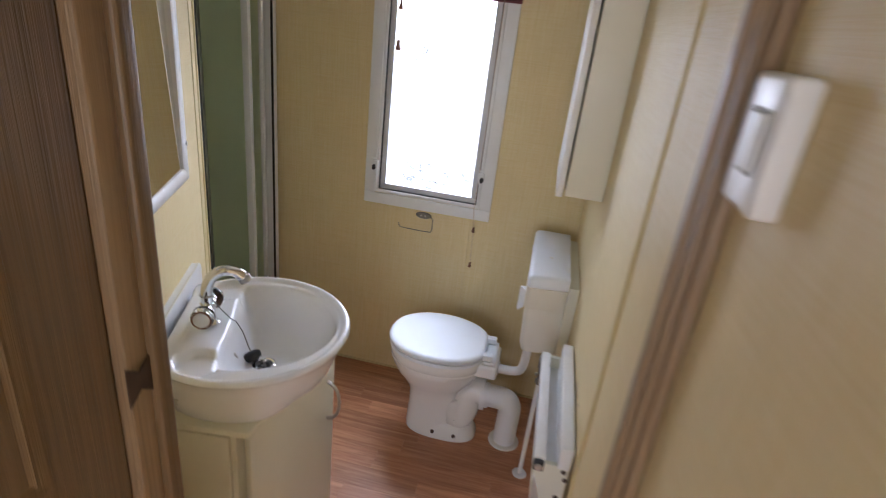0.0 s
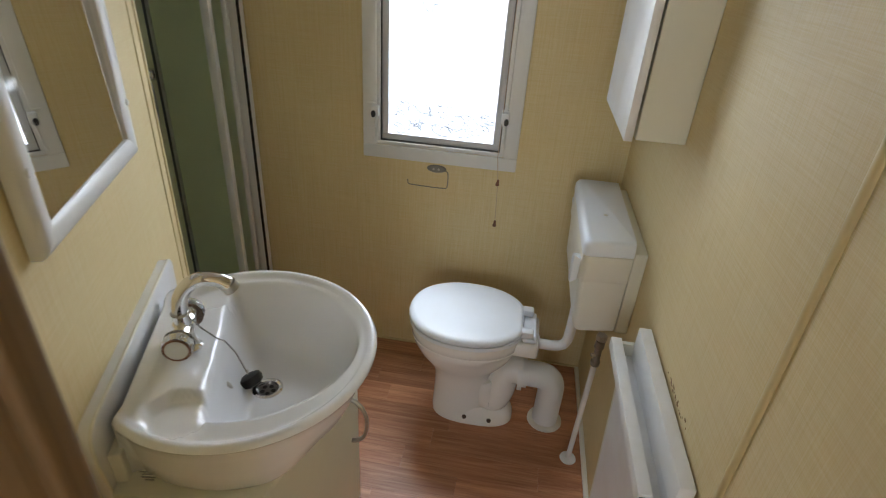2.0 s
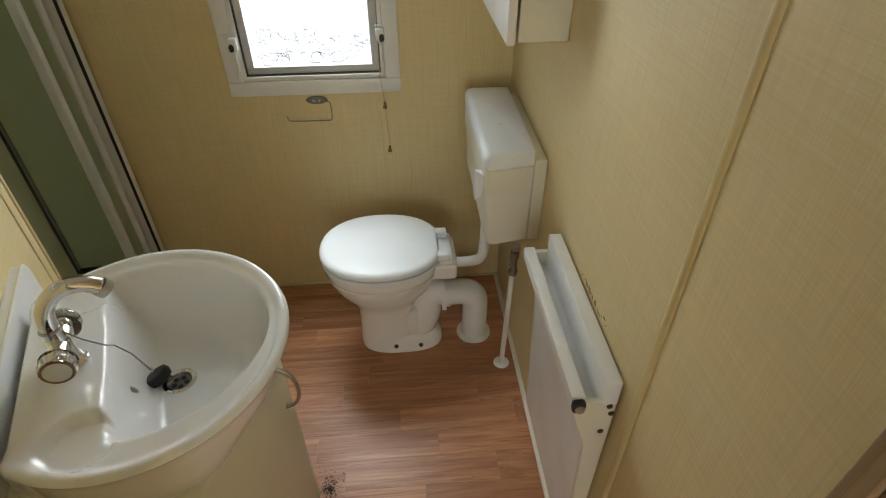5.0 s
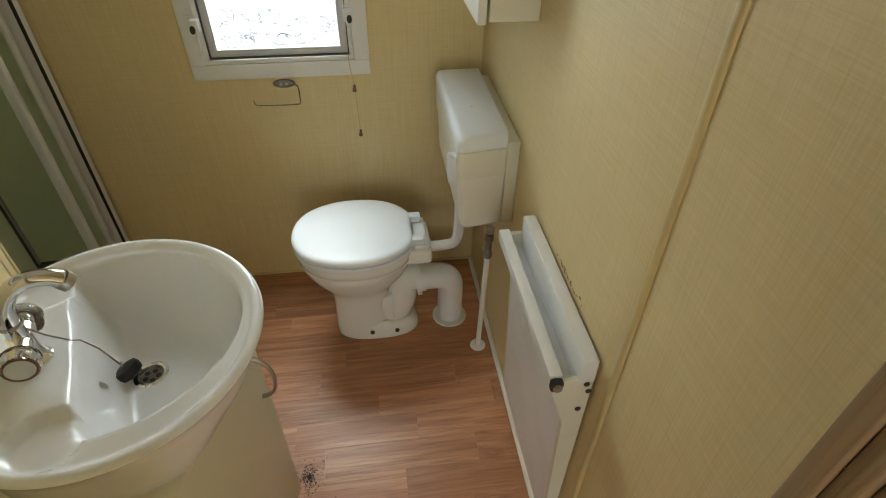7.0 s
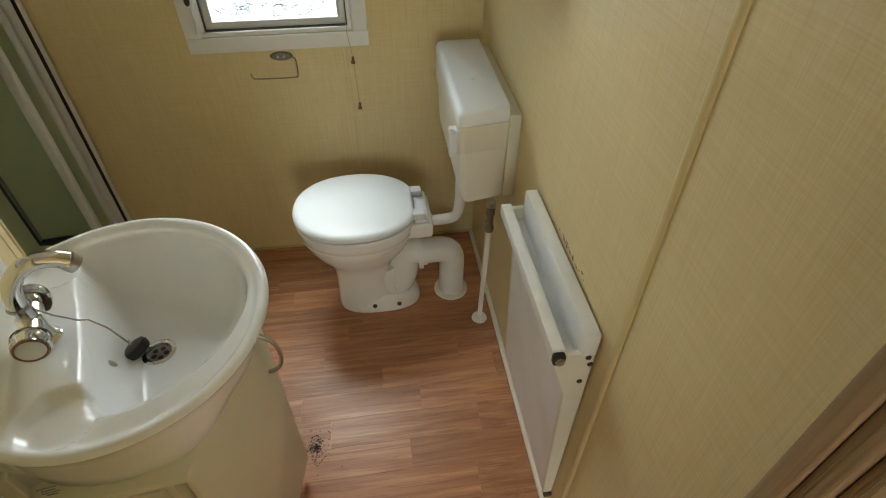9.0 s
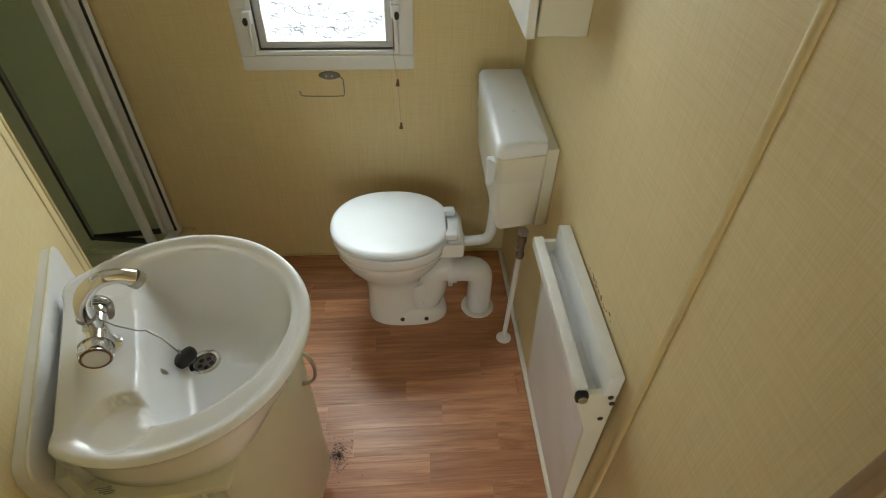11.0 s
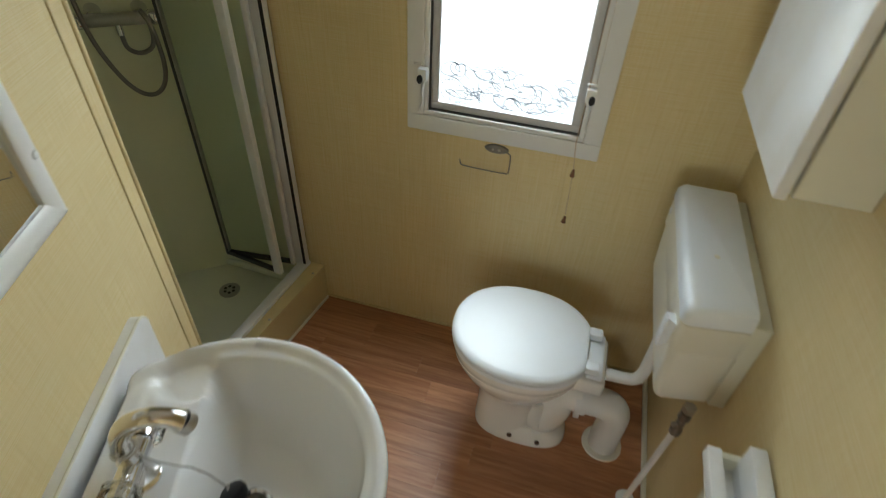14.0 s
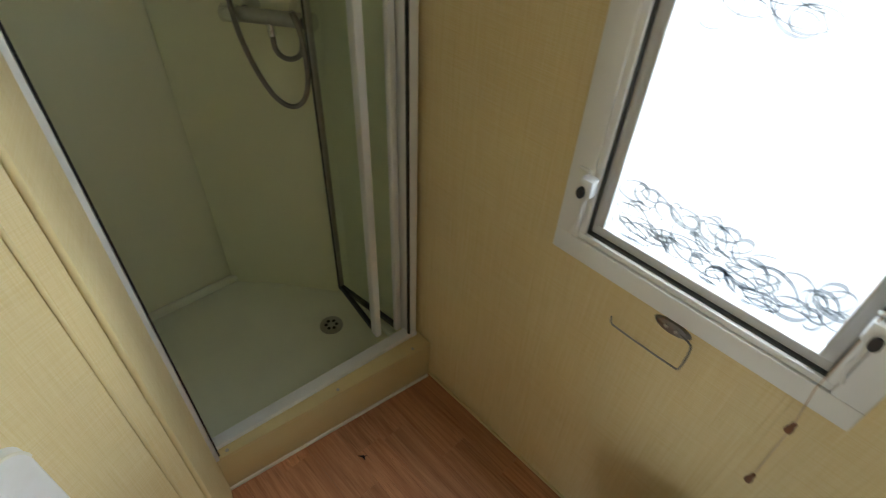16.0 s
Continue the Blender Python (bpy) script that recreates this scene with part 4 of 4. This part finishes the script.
def hose(points, ob):
    pts = [Vector(p) for p in points]
    for _ in range(4):
        out = [pts[0]]
        for a, b in zip(pts, pts[1:]):
            out += [a.lerp(b, 0.25), a.lerp(b, 0.75)]
        pts = out + [pts[-1]]
    dense = []
    for a, b in zip(pts, pts[1:]):
        n = max(1, int((b - a).length / 0.0022))
        dense += [a.lerp(b, k / n) for k in range(n)]
    bm = tube(dense, [0.0062 if k % 2 else 0.0072 for k in range(len(dense))], 8)
    part("hose", bm, WIRE, ob, "ribbed metal hose")


hose([(0.0, -0.004, -0.042), (0.002, -0.006, -0.085), (0.04, -0.012, -0.10), (0.082, -0.016, -0.075), (0.086, -0.026, 0.0), (0.07, -0.03, 0.03)], mixer)
hose([(0.07, -0.03, 0.03), (0.092, -0.034, -0.02), (0.094, -0.034, -0.16), (0.05, -0.03, -0.225), (-0.01, -0.03, -0.205), (-0.06, -0.03, -0.10), (-0.085, -0.03, 0.02), (-0.092, -0.02, 0.4), (-0.085, 0.02, 0.85)], mixer)


# ---- doorway and hall ----
lining = thing("door_1_frame", "light brown wooden door lining and stop", "door frame", kind="structure")
DOORWAY = pose(0, 0.15, 0) @ Matrix.Diagonal((1, 1, 1.03, 1))


def rounded(points, z0, z1, r):
    return prism(points, z0, z1, r, 3)


part("jamb_left", rounded([(-0.20, 0.612), (-0.146, 0.612), (-0.146, 0.672), (-0.20, 0.672)], 0, 1.95, 0.004), JAMBWOOD, lining, at=DOORWAY)
part("stop_left", rounded([(-0.150, 0.648), (-0.132, 0.648), (-0.132, 0.676), (-0.150, 0.676)], 0, 1.95, 0.006), DOORWOOD, lining, "brown rounded door stop", at=DOORWAY)
part("jamb_right", rounded([(RIGHT - 0.0005, 0.834), (0.488, 0.834), (0.488, 0.856), (RIGHT - 0.0005, 0.856)], 0, 1.99, 0.004), JAMBWOOD, lining)
part("stop_right", rounded([(RIGHT - 0.0005, 0.856), (0.482, 0.856), (0.482, 0.880), (RIGHT - 0.0005, 0.885)], 0, 1.99, 0.005), JAMBWOOD, lining, "brown rounded door stop")
part("head", box(-0.20, RIGHT - 0.001, 0.750, 0.822, 1.99, 2.035, 0.002, 1), JAMBWOOD, lining)
part("architrave", box(0.496, RIGHT - 0.0005, 0.818, 0.834, 0, 2.03, 0.004), JAMBWOOD, lining, "light brown moulded architrave")

door = thing("door_1", "brown wood-grain panel door standing open into the hall", "door", at=DOORWAY)
DX0, DX1 = -0.200, -0.165
part("leaf", box(DX0, DX1, -0.08, 0.611, 0.01, 1.93, 0.003), DOORWOOD, door)
def moulding(y0, y1, z0, z1):
    prof = [(0.0, 0.0), (0.004, 0.005), (0.010, 0.006), (0.016, 0.003), (0.022, 0.004), (0.028, 0.0)]
    bm = bmesh.new()
    for p, q, n in (((y0, z0), (y1, z0), (0, 1)), ((y1, z0), (y1, z1), (-1, 0)), ((y1, z1), (y0, z1), (0, -1)), ((y0, z1), (y0, z0), (1, 0))):
        d = Vector((q[0] - p[0], q[1] - p[1])).normalized()
        ra = [(DX1 + h, p[0] + n[0] * w + d.x * w, p[1] + n[1] * w + d.y * w) for w, h in prof]
        rb = [(DX1 + h, q[0] + n[0] * w - d.x * w, q[1] + n[1] * w - d.y * w) for w, h in prof]
        loft([ra, rb], True, bm)
    return bm


for y0, y1 in ((0.02, 0.225), (0.285, 0.505)):
    for z0, z1 in ((0.18, 0.86), (1.02, 1.80)):
        part("moulding", moulding(y0, y1, z0, z1), DOORWOOD, door)
bm = prism([(-0.022, -0.030), (0.0, -0.014), (0.022, -0.030), (0.022, 0.030), (0.0, 0.014), (-0.022, 0.030)], 0, 0.003, 0.0006, 1)
for z in (1.09, 1.72, 0.22):
    part("hinge", bm.copy(), BRONZE, door, "dark bronze flush hinge", at=pose(-0.1445, 0.628, z, 90, 0, 90))
bm.free()

switch = thing("light_switch", "white plastic double light switch on the hall wall", "light switch")
part("box", box(0.487, RIGHT - 0.0005, 0.718, 0.798, 1.487, 1.597, 0.006, 3), PVC, switch)
part("rocker_gap", box(0.4855, 0.488, 0.738, 0.778, 1.517, 1.570), GREYINK, switch, "dark line round the rocker")
part("rocker", box(0.482, 0.489, 0.741, 0.775, 1.520, 1.567, 0.003), SEATWHITE, switch)

# ---- floor pieces ----
rng = random.Random(11)
PW = 0.094
lengths = (0.46, 0.61, 0.38)
plank_meshes = {}
for L in lengths:
    plank_meshes[L] = mesh_of("plank", box(0, L - 0.0003, 0, PW - 0.0003, -0.0035, 0, 0.0003, 1), PLANK)
y = -15 * PW
while y < FAR:
    x = -0.86 - rng.uniform(0.0, 0.4)
    while x < RIGHT - 0.02:
        L = rng.choice(lengths)
        end = min(x + L, RIGHT - 0.001)
        mid = y + PW / 2
        edge = -1.0 if mid < 0.81 else (-0.69 + 0.374 * (1.685 - mid) if mid < 1.65 else -0.88)
        if x < edge - 0.03 < end - 0.02:
            x = edge - 0.03
        if end > edge and not (y + PW > 0.84 and end < -0.86) and not (y < 0.77 and end < -0.9):
            ob = new("plank", plank_meshes[L])
            ob.matrix_basis = pose(x, y, 0) @ Matrix.Diagonal(((end - x) / L, min(1.0, (FAR - 0.001 - y) / PW), 1, 1))
            ob.parent = floor
        x = end if end > x + 0.001 else RIGHT
    y += PW

crumbs = bmesh.new()
for k in range(420):
    a, r = rng.uniform(0, 6.28), abs(rng.gauss(0, 0.022))
    px, py = -0.127 + r * math.cos(a), 1.512 + 1.5 * r * math.sin(a)
    bmesh.ops.create_icosphere(crumbs, subdivisions=1, radius=rng.uniform(0.0007, 0.0022), matrix=Matrix.Translation((px, py, 0.0008)) @ Matrix.Diagonal((1, 1, 0.6, 1)))
for k in range(60):
    px, py = rng.uniform(-0.7, 0.49), rng.uniform(0.9, 2.41)
    bmesh.ops.create_icosphere(crumbs, subdivisions=1, radius=rng.uniform(0.0005, 0.0014), matrix=Matrix.Translation((px, py, 0.0006)) @ Matrix.Diagonal((1, 1, 0.6, 1)))
solid("dirt_crumbs", crumbs, DIRT, "dark crumbs of dirt on the vinyl floor", "dirt", "stuff")
leaf_bm = tube([(-0.625, 2.045, 0.002), (-0.612, 2.055, 0.004), (-0.60, 2.052, 0.002)], [0.001, 0.004, 0.001], 6)
tube([(-0.612, 2.055, 0.003), (-0.608, 2.066, 0.002)], [0.002, 0.0006], 6, leaf_bm)
solid("leaf_scrap", leaf_bm, DIRT, "small dry brown leaf scrap on the floor", "leaf", at=pose(-0.058, 0.028, 0))

smudges = bmesh.new()
for k in range(26):
    y = 1.45 + abs(rng.gauss(0, 0.035)) * rng.choice((-1, 1))
    z = 0.775 + abs(rng.gauss(0, 0.006))
    lathe([(0.0003, 0.0006), (rng.uniform(0.0012, 0.0035), 0.0004), (0.0004, 0.0)], pose(RIGHT, y, z, 0, -90, 0) @ Matrix.Diagonal((rng.uniform(0.5, 1.4), rng.uniform(0.6, 2.2), 1, 1)), 8, smudges)
solid("scuff_marks", smudges, RUST, "small brown scuff marks on the wall over the heater", "stain", "stuff")
